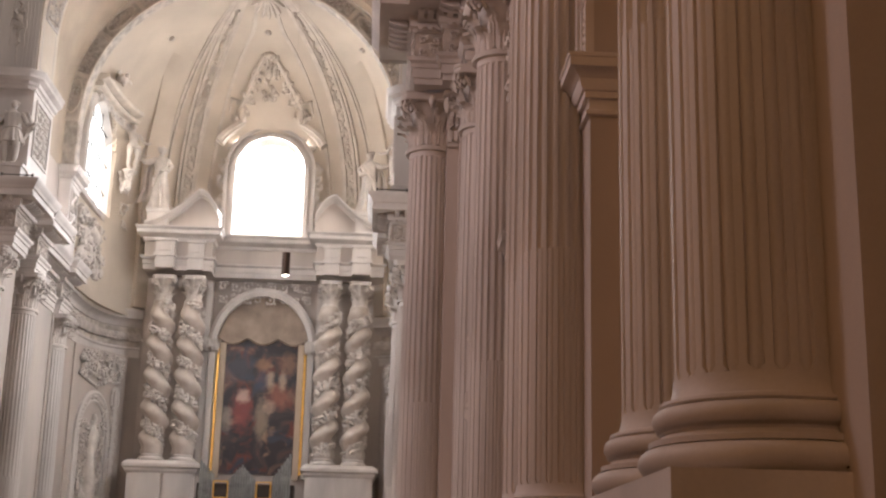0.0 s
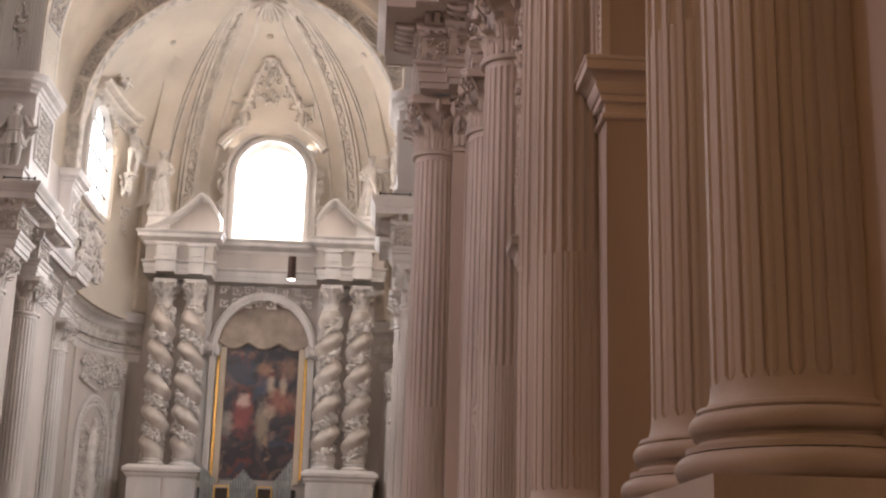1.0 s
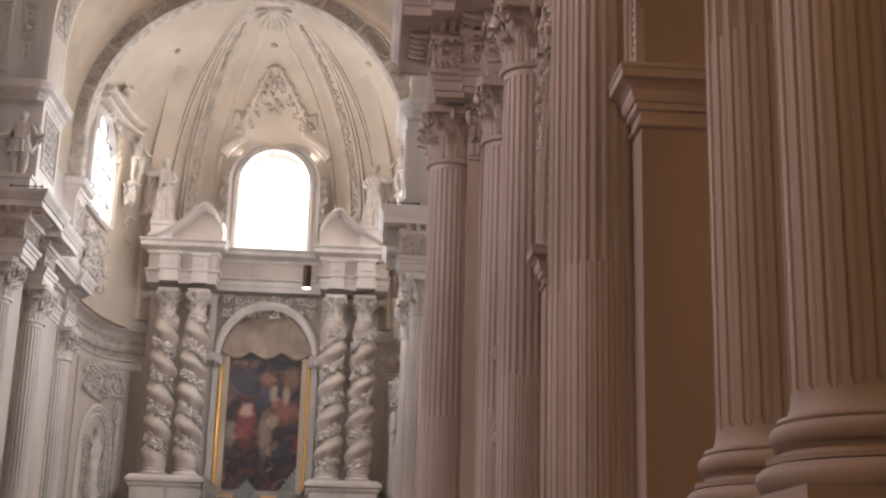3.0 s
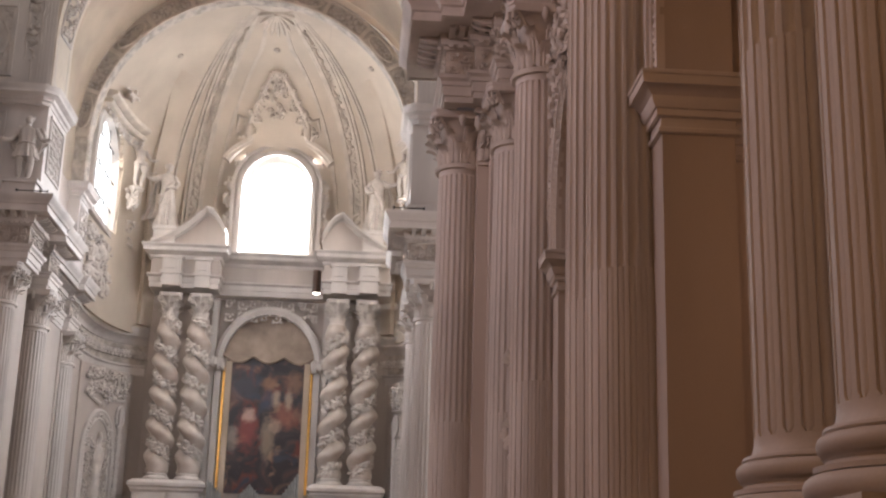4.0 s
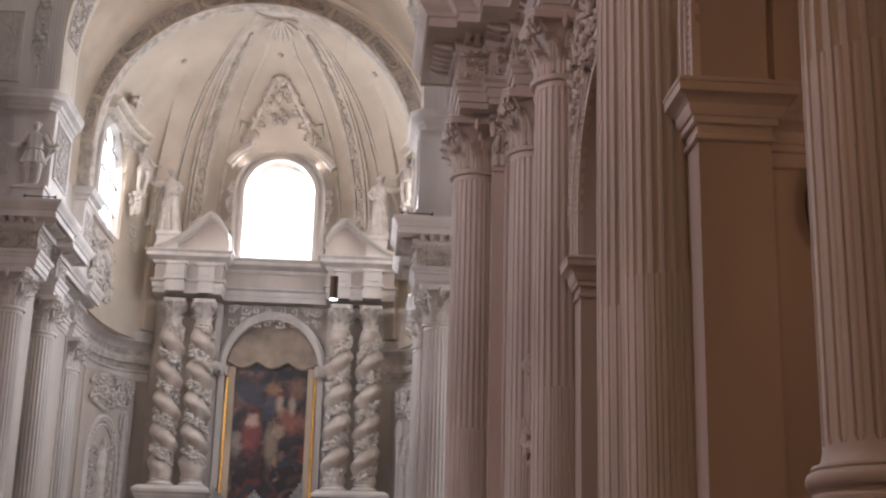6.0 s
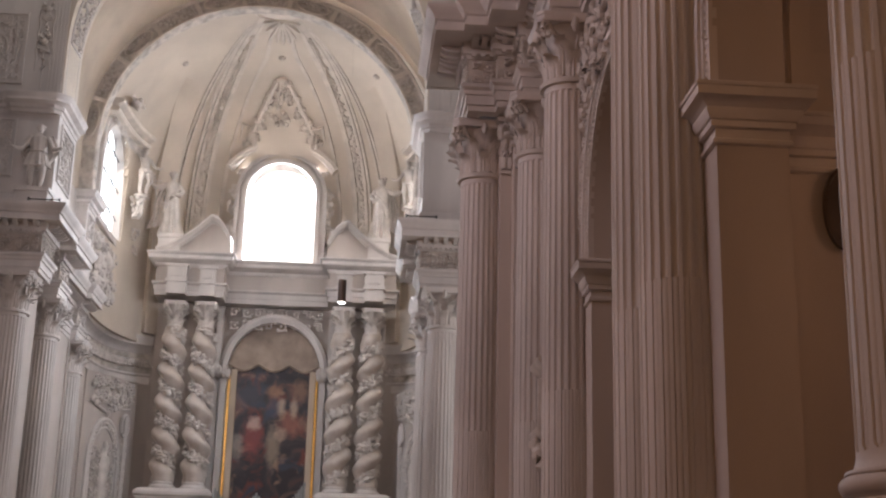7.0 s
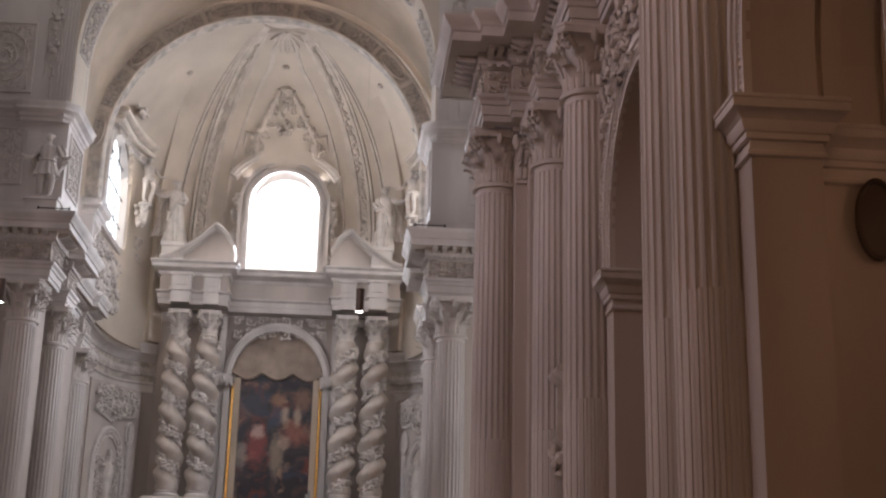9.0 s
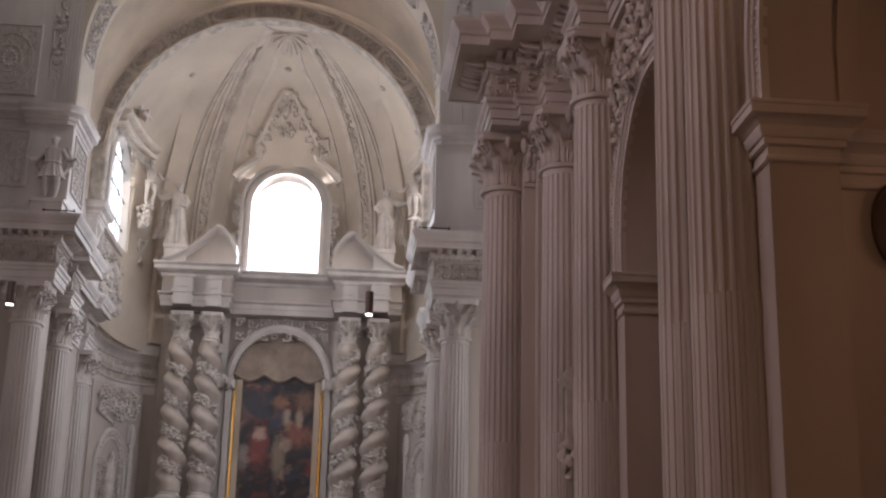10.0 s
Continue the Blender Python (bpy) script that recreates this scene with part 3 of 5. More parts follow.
# ---- far crossing piers, choir side walls ----
for s in (1, -1):
    g = Geo()
    g.box(sx(s, 6.75), sx(s, 14), 40.9, 43.6, 0, 13.6)
    g.box(sx(s, 7.25), sx(s, 8.2), 43.6, 51.0, 0, 14.5)
    # leaves an invented, unseen opening for the added choir lamp
    for y0, y1 in ((43.6, 44.4), (47.4, 51.0)):
        g.box(sx(s, 7.25), sx(s, 8.2), y0, y1, 14.504, 17.3)
    g.box(sx(s, 7.25), sx(s, 8.2), 44.404, 47.396, 17.1, 17.3)
    g.box(sx(s, 7.2), sx(s, 8.5), 51.0, 52.8, 0, 13.6)
    structure("wall_choir", g, M_WALL, "plastered choir side wall and crossing pier", "wall", False)
    column(sx(s, 6.82), 40.85, "pale fluted column before the far crossing pier", dz=Z_FAR)
    pedestal(sx(s, 6.1), sx(s, 7.5), 40.15, 41.55, Z_PLINTH + Z_FAR)
    column(sx(s, 6.65), 44.6, "pale fluted column on the choir side of the crossing pier", dz=Z_FAR)
    pedestal(sx(s, 5.95), sx(s, 7.3), 43.9, 45.3, Z_PLINTH + Z_FAR)
    column(sx(s, 7.25), 51.75, "pale fluted column at the mouth of the apse", dz=Z_FAR)
    pedestal(sx(s, 6.6), sx(s, 7.9), 51.05, 52.45, Z_PLINTH + Z_FAR)

    # attic storey over the main cornice
    attic = thing("attic_pier", "stucco attic block with framed relief panels over the cornice", "attic", (0, 0, 0), 0, "attic piers")
    body = Geo().box(sx(s, 6.05), sx(s, 14), 41.0, 43.6, 13.69, 17.3)
    part("body", body, M_STONE, attic, "", False)
    A_CORN = [(-0.2, 17.15), (0.03, 17.15), (0.05, 17.25), (0.12, 17.3), (0.14, 17.4), (0.3, 17.5), (0.3, 17.62), (0.36, 17.7), (0.36, 17.76), (-0.2, 17.76)]
    A_BASE = [(-0.1, 13.69), (0.12, 13.69), (0.12, 14.2), (0.05, 14.34), (-0.1, 14.34)]
    path = plan(s, [(13.9, 41.0), (7.75, 41.0), (7.6, 40.85), (6.25, 40.85), (6.05, 41.05), (6.05, 43.6)])
    part("cornice", Geo().mould(path, A_CORN), M_STONE, attic)
    part("foot", Geo().mould(plan(s, [(13.9, 41.0), (6.05, 41.0), (6.05, 43.6)]), A_BASE), M_STONE, attic)
    g, bdr = Geo(), Geo()
    U, V, N = Vector((0, 1, 0)), Vector((0, 0, 1)), Vector((-s, 0, 0))
    o = Vector((sx(s, 6.05), 41.35, 14.95))
    frame_border(bdr, o, U, V, N, 1.9, 2.0)
    arabesque(g, o + U * 0.12 + V * 0.12, U, V, N, 1.66, 1.76, 0.24, 0.04, 5)
    part("panel_relief", g, M_RELIEF, attic)
    part("panel_border", bdr, M_STONE, attic, "", False)
    g, bdr = Geo(), Geo()
    o = Vector((sx(s, 7.4 if s > 0 else 9.2), 41.0, 14.95))
    U, N = Vector((1, 0, 0)), Vector((0, -1, 0))
    frame_border(bdr, o, U, V, N, 1.8, 2.0)
    arabesque(g, o + U * 0.12 + V * 0.12, U, V, N, 1.56, 1.76, 0.22, 0.035, 6)
    part("panel_border", bdr, M_STONE, attic, "", False)
    part("panel_relief", g, M_RELIEF, attic)

    # pier above the attic with grotesque panels, carrying the crossing arch
    up = thing("arch_pier", "stucco pier above the attic with hanging ornament and carved panels", "pier", (0, 0, 0), 0, "arch piers")
    part("body", Geo().box(sx(s, 6.2), sx(s, 14), 41.3, 43.6, 17.76, 27.5), M_STONE, up, "", False)
    g, bdr = Geo(), Geo()
    o = Vector((sx(s, 6.75 if s > 0 else 7.35), 41.3, 18.1))
    cx = 0.45 if s < 0 else 0.2
    rng = random.Random(14)
    P = lambda x, z, d=0.04: o + U * (cx + x) + V * z + N * d
    g.tube([P(0.03 * math.sin(3 * z), z, 0.02) for z in (0.1, 1.0, 2.0, 3.0, 4.0, 5.0, 6.0)], 0.02, 5)
    for zz in (1.75, 2.95, 4.4, 5.7):
        # knot with a tassel below it, two curling ribbons and a pair of leaves
        g.blob(P(0, zz, 0.07), 0.13, 0.08, 0.12, 9, 6, 0.15)
        for k in range(7):
            e = (k - 3) / 3
            g.tube([P(0.03 * e, zz - 0.05), P(0.13 * e, zz - 0.22, 0.07), P(0.19 * e, zz - 0.42 + 0.06 * abs(e), 0.05)], [0.03, 0.04, 0.014], 5)
        for e in (-1, 1):
            g.tube([P(e * 0.06, zz + 0.05), P(e * 0.24, zz + 0.02), P(e * 0.27, zz - 0.3), P(e * 0.2, zz - 0.6), P(e * 0.26, zz - 0.95), P(e * 0.21, zz - 1.1)], [0.02, 0.03, 0.026, 0.024, 0.02, 0.008], 5)
            g.tube([P(e * 0.04, zz + 0.08), P(e * 0.16, zz + 0.22, 0.07), P(e * 0.12, zz + 0.38, 0.05)], [0.02, 0.05, 0.012], 5)
        for k in range(5):
            g.blob(P(rng.uniform(-0.08, 0.08), zz - 0.55 - 0.1 * k), 0.05, 0.04, 0.05, 6, 4, 0.3)
    for q in (6.3, 6.42, 6.54, 6.66):
        part("fillet", Geo().box(sx(s, q), sx(s, q + 0.05), 41.275, 41.32, 17.8, 26.0), M_STONE, up, "", False)
    part("hanging_ornament", g, M_RELIEF, up)
    g = Geo()
    o = Vector((sx(s, 7.5 if s > 0 else 9.55), 41.3, 18.3))
    frame_border(bdr, o, U, V, N, 2.05, 2.6)
    arabesque(g, o + U * 0.12 + V * 0.12, U, V, N, 1.8, 2.36, 0.21, 0.035, 8)
    c = o + U * 1.02 + V * 1.3
    for r in (0.42, 0.8):
        g.tube([c + U * r * math.cos(t) + V * r * 1.15 * math.sin(t) + N * 0.03 for t in [2 * math.pi * i / 28 for i in range(29)]], 0.035, 5)
    for k in range(12):
        t = 2 * math.pi * k / 12
        g.blob(c + U * 0.22 * math.cos(t) + V * 0.26 * math.sin(t) + N * 0.03, 0.07, 0.05, 0.07, 6, 4, 0.2)
    part("panel_border", bdr, M_STONE, up, "", False)
    part("panel_relief", g, M_RELIEF, up)
    g, bdr = Geo(), Geo()
    o = Vector((sx(s, 6.2), 41.6, 18.2))
    U = Vector((0, 1, 0))
    N = Vector((-s, 0, 0))
    frame_border(bdr, o, U, V, N, 1.7, 3.6)
    arabesque(g, o + U * 0.15 + V * 0.15, U, V, N, 1.4, 3.3, 0.24, 0.045, 9)
    part("panel_border", bdr, M_STONE, up, "", False)
    part("panel_relief", g, M_RELIEF, up)

    # iron safety rods on the cornice
    for y0, y1, off in ((40.2, 42.2, 5.5),):
        r = thing("cornice_rail", "thin dark iron rod on short posts above the cornice", "rail", (0, 0, 0), 0, "cornice rails")
        part("rod", Geo().tube([(sx(s, off), 39.9, 13.85), (sx(s, off + 1.0), 39.9, 13.85)], 0.02), M_IRON, r)
        part("post", Geo().tube([(sx(s, off), 39.9, 13.68), (sx(s, off), 39.9, 13.9)], 0.03), M_IRON, r)
        part("post", Geo().tube([(sx(s, off + 0.97), 39.9, 13.68), (sx(s, off + 0.97), 39.9, 13.9)], 0.03), M_IRON, r)

    # small impost pier that carries the ring of the apse
    ob = thing("ring_pier", "stucco pier with cornice that carries the apse arch", "pier", (0, 0, 0), 0, "ring piers")
    part("body", Geo().box(sx(s, 6.8), sx(s, 7.6), 50.0, 51.6, 13.69, 17.4), M_STONE, ob, "", False)
    part("cornice", Geo().mould(plan(s, [(7.6, 50.0), (6.8, 50.0), (6.8, 51.6), (7.6, 51.6)]), [(o2, z - 0.36) for o2, z in A_CORN]), M_STONE, ob)
    g, bdr = Geo(), Geo()
    o = Vector((sx(s, 6.8), 50.2, 14.6))
    frame_border(bdr, o, Vector((0, 1, 0)), V, Vector((-s, 0, 0)), 1.2, 2.0)
    arabesque(g, o + Vector((0, 0.1, 0.1)), Vector((0, 1, 0)), V, Vector((-s, 0, 0)), 1.0, 1.8, 0.4, 0.06, 4)
    part("panel_border", bdr, M_STONE, ob, "", False)
    part("panel_relief", g, M_RELIEF, ob)


# ---- arches and vaults ----
def barrel(y0, y1, r, zc, mat, name, label, z_low=None, n=48, thick=0.4):
    g = Geo()
    rows = []
    for i in range(n + 1):
        t = math.pi * i / n
        c, s_ = math.cos(t), math.sin(t)
        rows.append([(AX + r * c, y0, zc + r * s_), (AX + r * c, y1, zc + r * s_), (AX + (r + thick) * c, y1, zc + (r + thick) * s_), (AX + (r + thick) * c, y0, zc + (r + thick) * s_)])
    if z_low is not None:
        rows = [[(p[0], p[1], z_low) for p in rows[0]]] + rows + [[(p[0], p[1], z_low) for p in rows[-1]]]
    g.grid(rows, True, True)
    return structure(name, g, mat, label, "vault", True)


Z_RING, R_RING, AXR = 19.5, 6.45, AX - 0.28
barrel(41.35, 43.6, 6.15, 20.0, M_VAULT, "ceiling_crossing_arch", "cream plaster crossing arch", 17.7, thick=7.6)
barrel(50.6, 52.15, 7.22, 19.6, M_VAULT, "ceiling_apse_mouth", "cream plaster vault strip at the mouth of the apse", 13.9)
barrel(43.6, 50.2, 7.3, 19.65, M_TAN, "ceiling_choir", "tan plastered barrel vault over the choir", 17.2)

ring = thing("apse_arch", "broad stucco arch with framed relief panels before the apse", "arch", (0, 0, 0))
g = Geo()
rows = []
for i in range(65):
    t = math.pi * i / 64
    rows.append([(AXR + r * math.cos(t), y, Z_RING + r * math.sin(t)) for r, y in ((R_RING, 50.75), (R_RING, 50.25), (R_RING + 0.06, 50.19), (7.24, 50.19), (7.3, 50.25), (7.3, 50.75))])
rows = [[(p[0], p[1], 17.3) for p in rows[0]]] + rows + [[(p[0], p[1], 17.3) for p in rows[-1]]]
part("body", g.grid(rows, True, True), M_BAND, ring)
bdr, rel = Geo(), Geo()
for r0, r1 in ((R_RING + 0.02, R_RING + 0.1), (7.12, 7.22)):
    rows = []
    for i in range(65):
        t = math.pi * i / 64
        rows.append([(AXR + r * math.cos(t), y, Z_RING + r * math.sin(t)) for r, y in ((r0, 50.2), (r0, 50.12), (r1, 50.12), (r1, 50.2))])
    bdr.grid(rows, True, True)
n = 11
for k in range(n + 1):
    t = math.pi * k / n
    c = Vector((math.cos(t), 0, math.sin(t)))
    p = Vector((AXR, 50.16, Z_RING))
    tan = Vector((-c.z, 0, c.x))
    q = [p + c * r + tan * e + Vector((0, d, 0)) for d in (0.03, -0.05) for r in (R_RING + 0.08, 7.14) for e in (-0.09, 0.09)]
    bdr.add(q, [(0, 2, 3, 1), (4, 5, 7, 6), (0, 1, 5, 4), (1, 3, 7, 5), (3, 2, 6, 7), (2, 0, 4, 6)])
    if k < n:
        t2 = math.pi * (k + 0.5) / n
        c = Vector((math.cos(t2), 0, math.sin(t2)))
        tan = Vector((-c.z, 0, c.x))
        if k % 2:
            arabesque(rel, p + c * (R_RING + 0.14) - tan * 0.82, tan, c, Vector((0, -1, 0)), 1.64, 0.52, 0.18, 0.035, k)
            part("relief", rel, M_RELIEF, ring)
            rel = Geo()
        else:
            oval = [p + c * (R_RING + 0.4) + tan * 0.72 * math.cos(a) + c * 0.28 * math.sin(a) + Vector((0, -0.04, 0)) for a in [2 * math.pi * i / 20 for i in range(21)]]
            bdr.tube(oval, 0.04, 5)
            arabesque(rel, p + c * (R_RING + 0.22) - tan * 0.5, tan, c, Vector((0, -1, 0)), 1.0, 0.36, 0.15, 0.035, k)
            part("relief", rel, M_RELIEF, ring)
            rel = Geo()
part("border", bdr, M_RIB, ring)


# reliefs on the soffit of the crossing arch: a tall pointed panel, an oval and a long panel on each side
for s in (-1, 1):
    for a0, a1, shape in ((1, 26, "pointed"), (29, 44, "oval"), (47, 74, "long")):
        pn = thing("stucco_relief", "pale stucco scrollwork in a thin raised frame on the crossing arch", "relief", (0, 0, 0), 0, "crossing arch reliefs")
        bdr = Geo()

        def soffit(a, y, out=0.0):
            a = radians(a)
            return Vector((AX + s * (6.15 - out) * math.cos(a), y, 20.0 + (6.15 - out) * math.sin(a)))

        ym = 42.5
        if shape == "oval":
            line = [soffit((a0 + a1) / 2 + 7 * math.sin(t), ym + 0.62 * math.cos(t), 0.02) for t in [2 * math.pi * i / 24 for i in range(25)]]
        elif shape == "pointed":
            line = [soffit(a, 41.75, 0.02) for a in range(a0, a1 - 5, 2)] + [soffit(a1, 43.1, 0.02)] + [soffit(a, 43.25, 0.02) for a in range(a1 - 6, a0 - 1, -2)] + [soffit(a0, 41.75, 0.02)]
        else:
            line = [soffit(a, 41.75, 0.02) for a in range(a0, a1, 2)] + [soffit(a, 43.25, 0.02) for a in range(a1, a0 - 1, -2)] + [soffit(a0, 41.75, 0.02)]
        bdr.tube(line, 0.045, 6)
        part("border", bdr, M_STONE, pn)
        n = 1 if shape == "oval" else 3
        rel = Geo()
        for k in range(n):
            u0, u1 = a0 + 1 + (a1 - a0 - 2) * k / n, a0 + 1 + (a1 - a0 - 2) * (k + 1) / n
            if shape == "oval":
                u0, u1 = u0 + 1, u1 - 1
            p, q = soffit(u0, 0), soffit(u1, 0)
            T = (q - p).normalized()
            N = Vector((-s * math.cos(radians((u0 + u1) / 2)), 0, -math.sin(radians((u0 + u1) / 2))))
            w = 0.8 if shape == "oval" else 1.3
            arabesque(rel, p + Vector((0, ym - w / 2, 0)) + N * 0.0, Vector((0, 1, 0)), T, N, w, (q - p).length, 0.4, 0.09, k + a0)
        part("relief", rel, M_RELIEF, pn)


# ---- apse ----
APY = 52.0


def apse_plan(a, b, u, n=3.6):
    """Plan point of the apse; u runs from -90 at the left mouth over 0 at the back to 90."""
    su, cu = math.sin(u), max(0.0, math.cos(u))
    return AX + a * math.copysign(abs(su) ** (2 / n), su), APY + b * cu ** (2 / n)


A_UP, B_UP, Z_DOME, H_DOME = 7.3, 10.9, 19.4, 7.9


def dome_k(z):
    return 1.0 if z <= Z_DOME else max(0.0, 1 - ((z - Z_DOME) / H_DOME) ** 2.2) ** (1 / 2.2)


def dome_point(u, z, inset=0.0):
    k = dome_k(z)
    return apse_plan(max(0.02, A_UP * k - inset), max(0.02, B_UP * k - inset), u)


# windows: plan direction, half width, sill, spring
WINDOWS = [("back", 1.8, 17.75, 21.4), ("left", 2.5, 17.6, 19.9), ("right", 2.5, 17.6, 19.9)]
WY = 55.95


def in_window(x, y, z):
    for side, hw, z0, z1 in WINDOWS:
        d = x - AX - 0.05 if side == "back" else y - WY
        if (side == "back" and y < 58.5) or (side == "left" and x > AX - 5) or (side == "right" and x < AX + 5):
            continue
        if side != "back" and d < 0:
            d = min(0.0, d + min(1.3, (1 - dome_k(z)) * 30))
        if z0 < z < z1 and abs(d) < hw:
            return True
        if z1 <= z and math.hypot(d, z - z1) < hw:
            return True
    return False


g = Geo()
us = [math.radians(-90 + 180 * i / 150) for i in range(151)]
zs = [13.52 + 0.16 * i for i in range(63)] + [23.75, 24.2, 24.7, 25.2, 25.6, 26.0, 26.3, 26.55, 26.72, 26.9, 27.05, 27.17, 27.25, 27.29]
pts, faces = [], []
for z in zs:
    for u in us:
        x, y = dome_point(u, z)
        pts.append((x, y, z))
nu = len(us)
edge = {}
for j in range(len(zs) - 1):
    for i in range(nu - 1):
        q = (j * nu + i, j * nu + i + 1, (j + 1) * nu + i + 1, (j + 1) * nu + i)
        c = [sum(pts[k][m] for k in q) / 4 for m in range(3)]
        if not in_window(*c):
            faces.append(q)
            for a, b in zip(q, q[1:] + q[:1]):
                edge[(a, b)] = True
# thickness behind the openings
outer = {}
n0 = len(pts)
for a, b in list(edge):
    if (b, a) not in edge:
        for k in (a, b):
            if k not in outer:
                p = pts[k]
                d = Vector((p[0] - AX, p[1] - APY - 3.5, 0)).normalized()
                side = "back" if p[1] > 60 else "side"
                d = Vector((0, 1, 0)) if side == "back" else Vector((math.copysign(1, p[0] - AX), 0, 0))
                outer[k] = len(pts)
                th = 0.7 if side == "back" else 0.16
                pts.append((p[0] + th * d.x, p[1] + th * d.y, p[2]))
        faces.append((a, outer[a], outer[b], b))
g.add(pts, faces)
structure("ceiling_apse", g, M_VAULT, "cream plastered apse wall and half dome pierced by tall round-headed windows", "vault", True)

# ribs of the half dome
for um in (-21.5, 21.5, -34, 34):
    wide = abs(um) < 30
    rib = thing("vault_rib", "stucco vault rib with an ornamented band between fillets", "rib", (0, 0, 0), 0, "vault ribs")
    strips = ((-5.2, -4.0, 0.14), (-3.6, -2.2, 0.2), (-2.2, 1.6, 0.08), (1.6, 2.9, 0.2), (3.3, 4.1, 0.1), (8.9, 10.0, 0.12)) if wide else ((-1.2, 0.0, 0.12), (0.4, 1.4, 0.18))
    if um > 0:
        strips = tuple((-b, -a, d) for a, b, d in strips[::-1])
    g = Geo()
    for u0, u1, out in strips:
        rows = []
        for j in range(40):
            z = 17.9 + (27.22 - 17.9) * (1 - (1 - j / 39) ** 1.7) if wide else 20.5 + (27.1 - 20.5) * (1 - (1 - j / 39) ** 1.7)
            row = []
            for u, ins in ((u0, -0.05), (u0, out), (u1, out), (u1, -0.05)):
                x, y = dome_point(math.radians(um + u / max(0.45, dome_k(z)) ** 0.8), z, ins)
                row.append((x, y, z))
            rows.append(row)
        g.grid(rows, True, True)
    part("moulding", g, M_RIB, rib)
    if wide:
        g = Geo()
        rng = random.Random(4)
        for j in range(150):
            z = 18.2 + 8.8 * (1 - (1 - j / 150) ** 1.5)
            x, y = dome_point(math.radians(um + math.copysign(0.3, um) + rng.uniform(-1.5, 1.5)), z, 0.12)
            q = 0.11 * (0.35 + 0.65 * dome_k(z))
            g.blob((x, y, z), q, q * 0.8, q * 1.2, 6, 4, 0.35)
        tagged(part("ornament", g, M_RIB, rib), "", "", "", "stuff")


# flat panels that rise from the corner pilasters beside the outer ribs and die into the vault
for q in (-1, 1):
    g = Geo()
    rows = []
    for j in range(30):
        z = 14.0 + 11.6 * j / 29
        u1 = 46.2 + (0.5 * (z - 18.0) if z > 18.0 else 0.0) + 5.5 * max(0.0, (z - 23.0) / 2.0) ** 2
        out = 0.24 * min(1.0, max(0.0, (25.6 - z) / 3.5)) - 0.04
        row = []
        for u, ins in ((35.6, -0.06), (35.6, out), (u1, out), (u1 + 0.3, -0.06)):
            x, y = dome_point(math.radians(q * u), z, ins)
            row.append((x, y, z))
        rows.append(row)
    g.grid(rows, True, True)
    structure("trim_vault_panel", g, M_VAULT, "plain cream plaster panel beside the vault ribs", "panel", True)


def dome_ceiling(x, y):
    """Height of the half dome over a plan point."""
    k = min(1.0, ((abs(x - AX) / A_UP) ** 3.6 + (max(0.0, y - APY) / B_UP) ** 3.6) ** (1 / 3.6))
    return Z_DOME + H_DOME * (1 - k ** 2.2) ** (1 / 2.2)


rosette = thing("vault_rosette", "stucco palmette where the vault ribs meet", "relief")
g = Geo()
for k in range(9):
    a = math.radians(-84 + 21 * k)
    pts = []
    for e in (0.1, 0.35, 0.6, 0.85, 1.0):
        px, py = AX + 0.1 + 0.85 * e * math.sin(a), 54.0 + 1.9 * e * math.cos(a)
        pts.append((px, py, dome_ceiling(px, py) - 0.03))
    g.tube(pts, [0.04, 0.08, 0.1, 0.09, 0.03], 6)
part("leaves", g, M_RIB, rosette)
part("disc", Geo().grid([[(AX + 0.1 + 1.25 * q * math.cos(a), 52.95 + 0.95 * q * math.sin(a), z) for a in [2 * math.pi * k / 40 for k in range(40)]] for q, z in ((1.0, 27.35), (1.0, 27.12), (0.9, 27.08), (0.84, 27.14), (0.1, 27.13))], True, True), M_RIB, rosette)

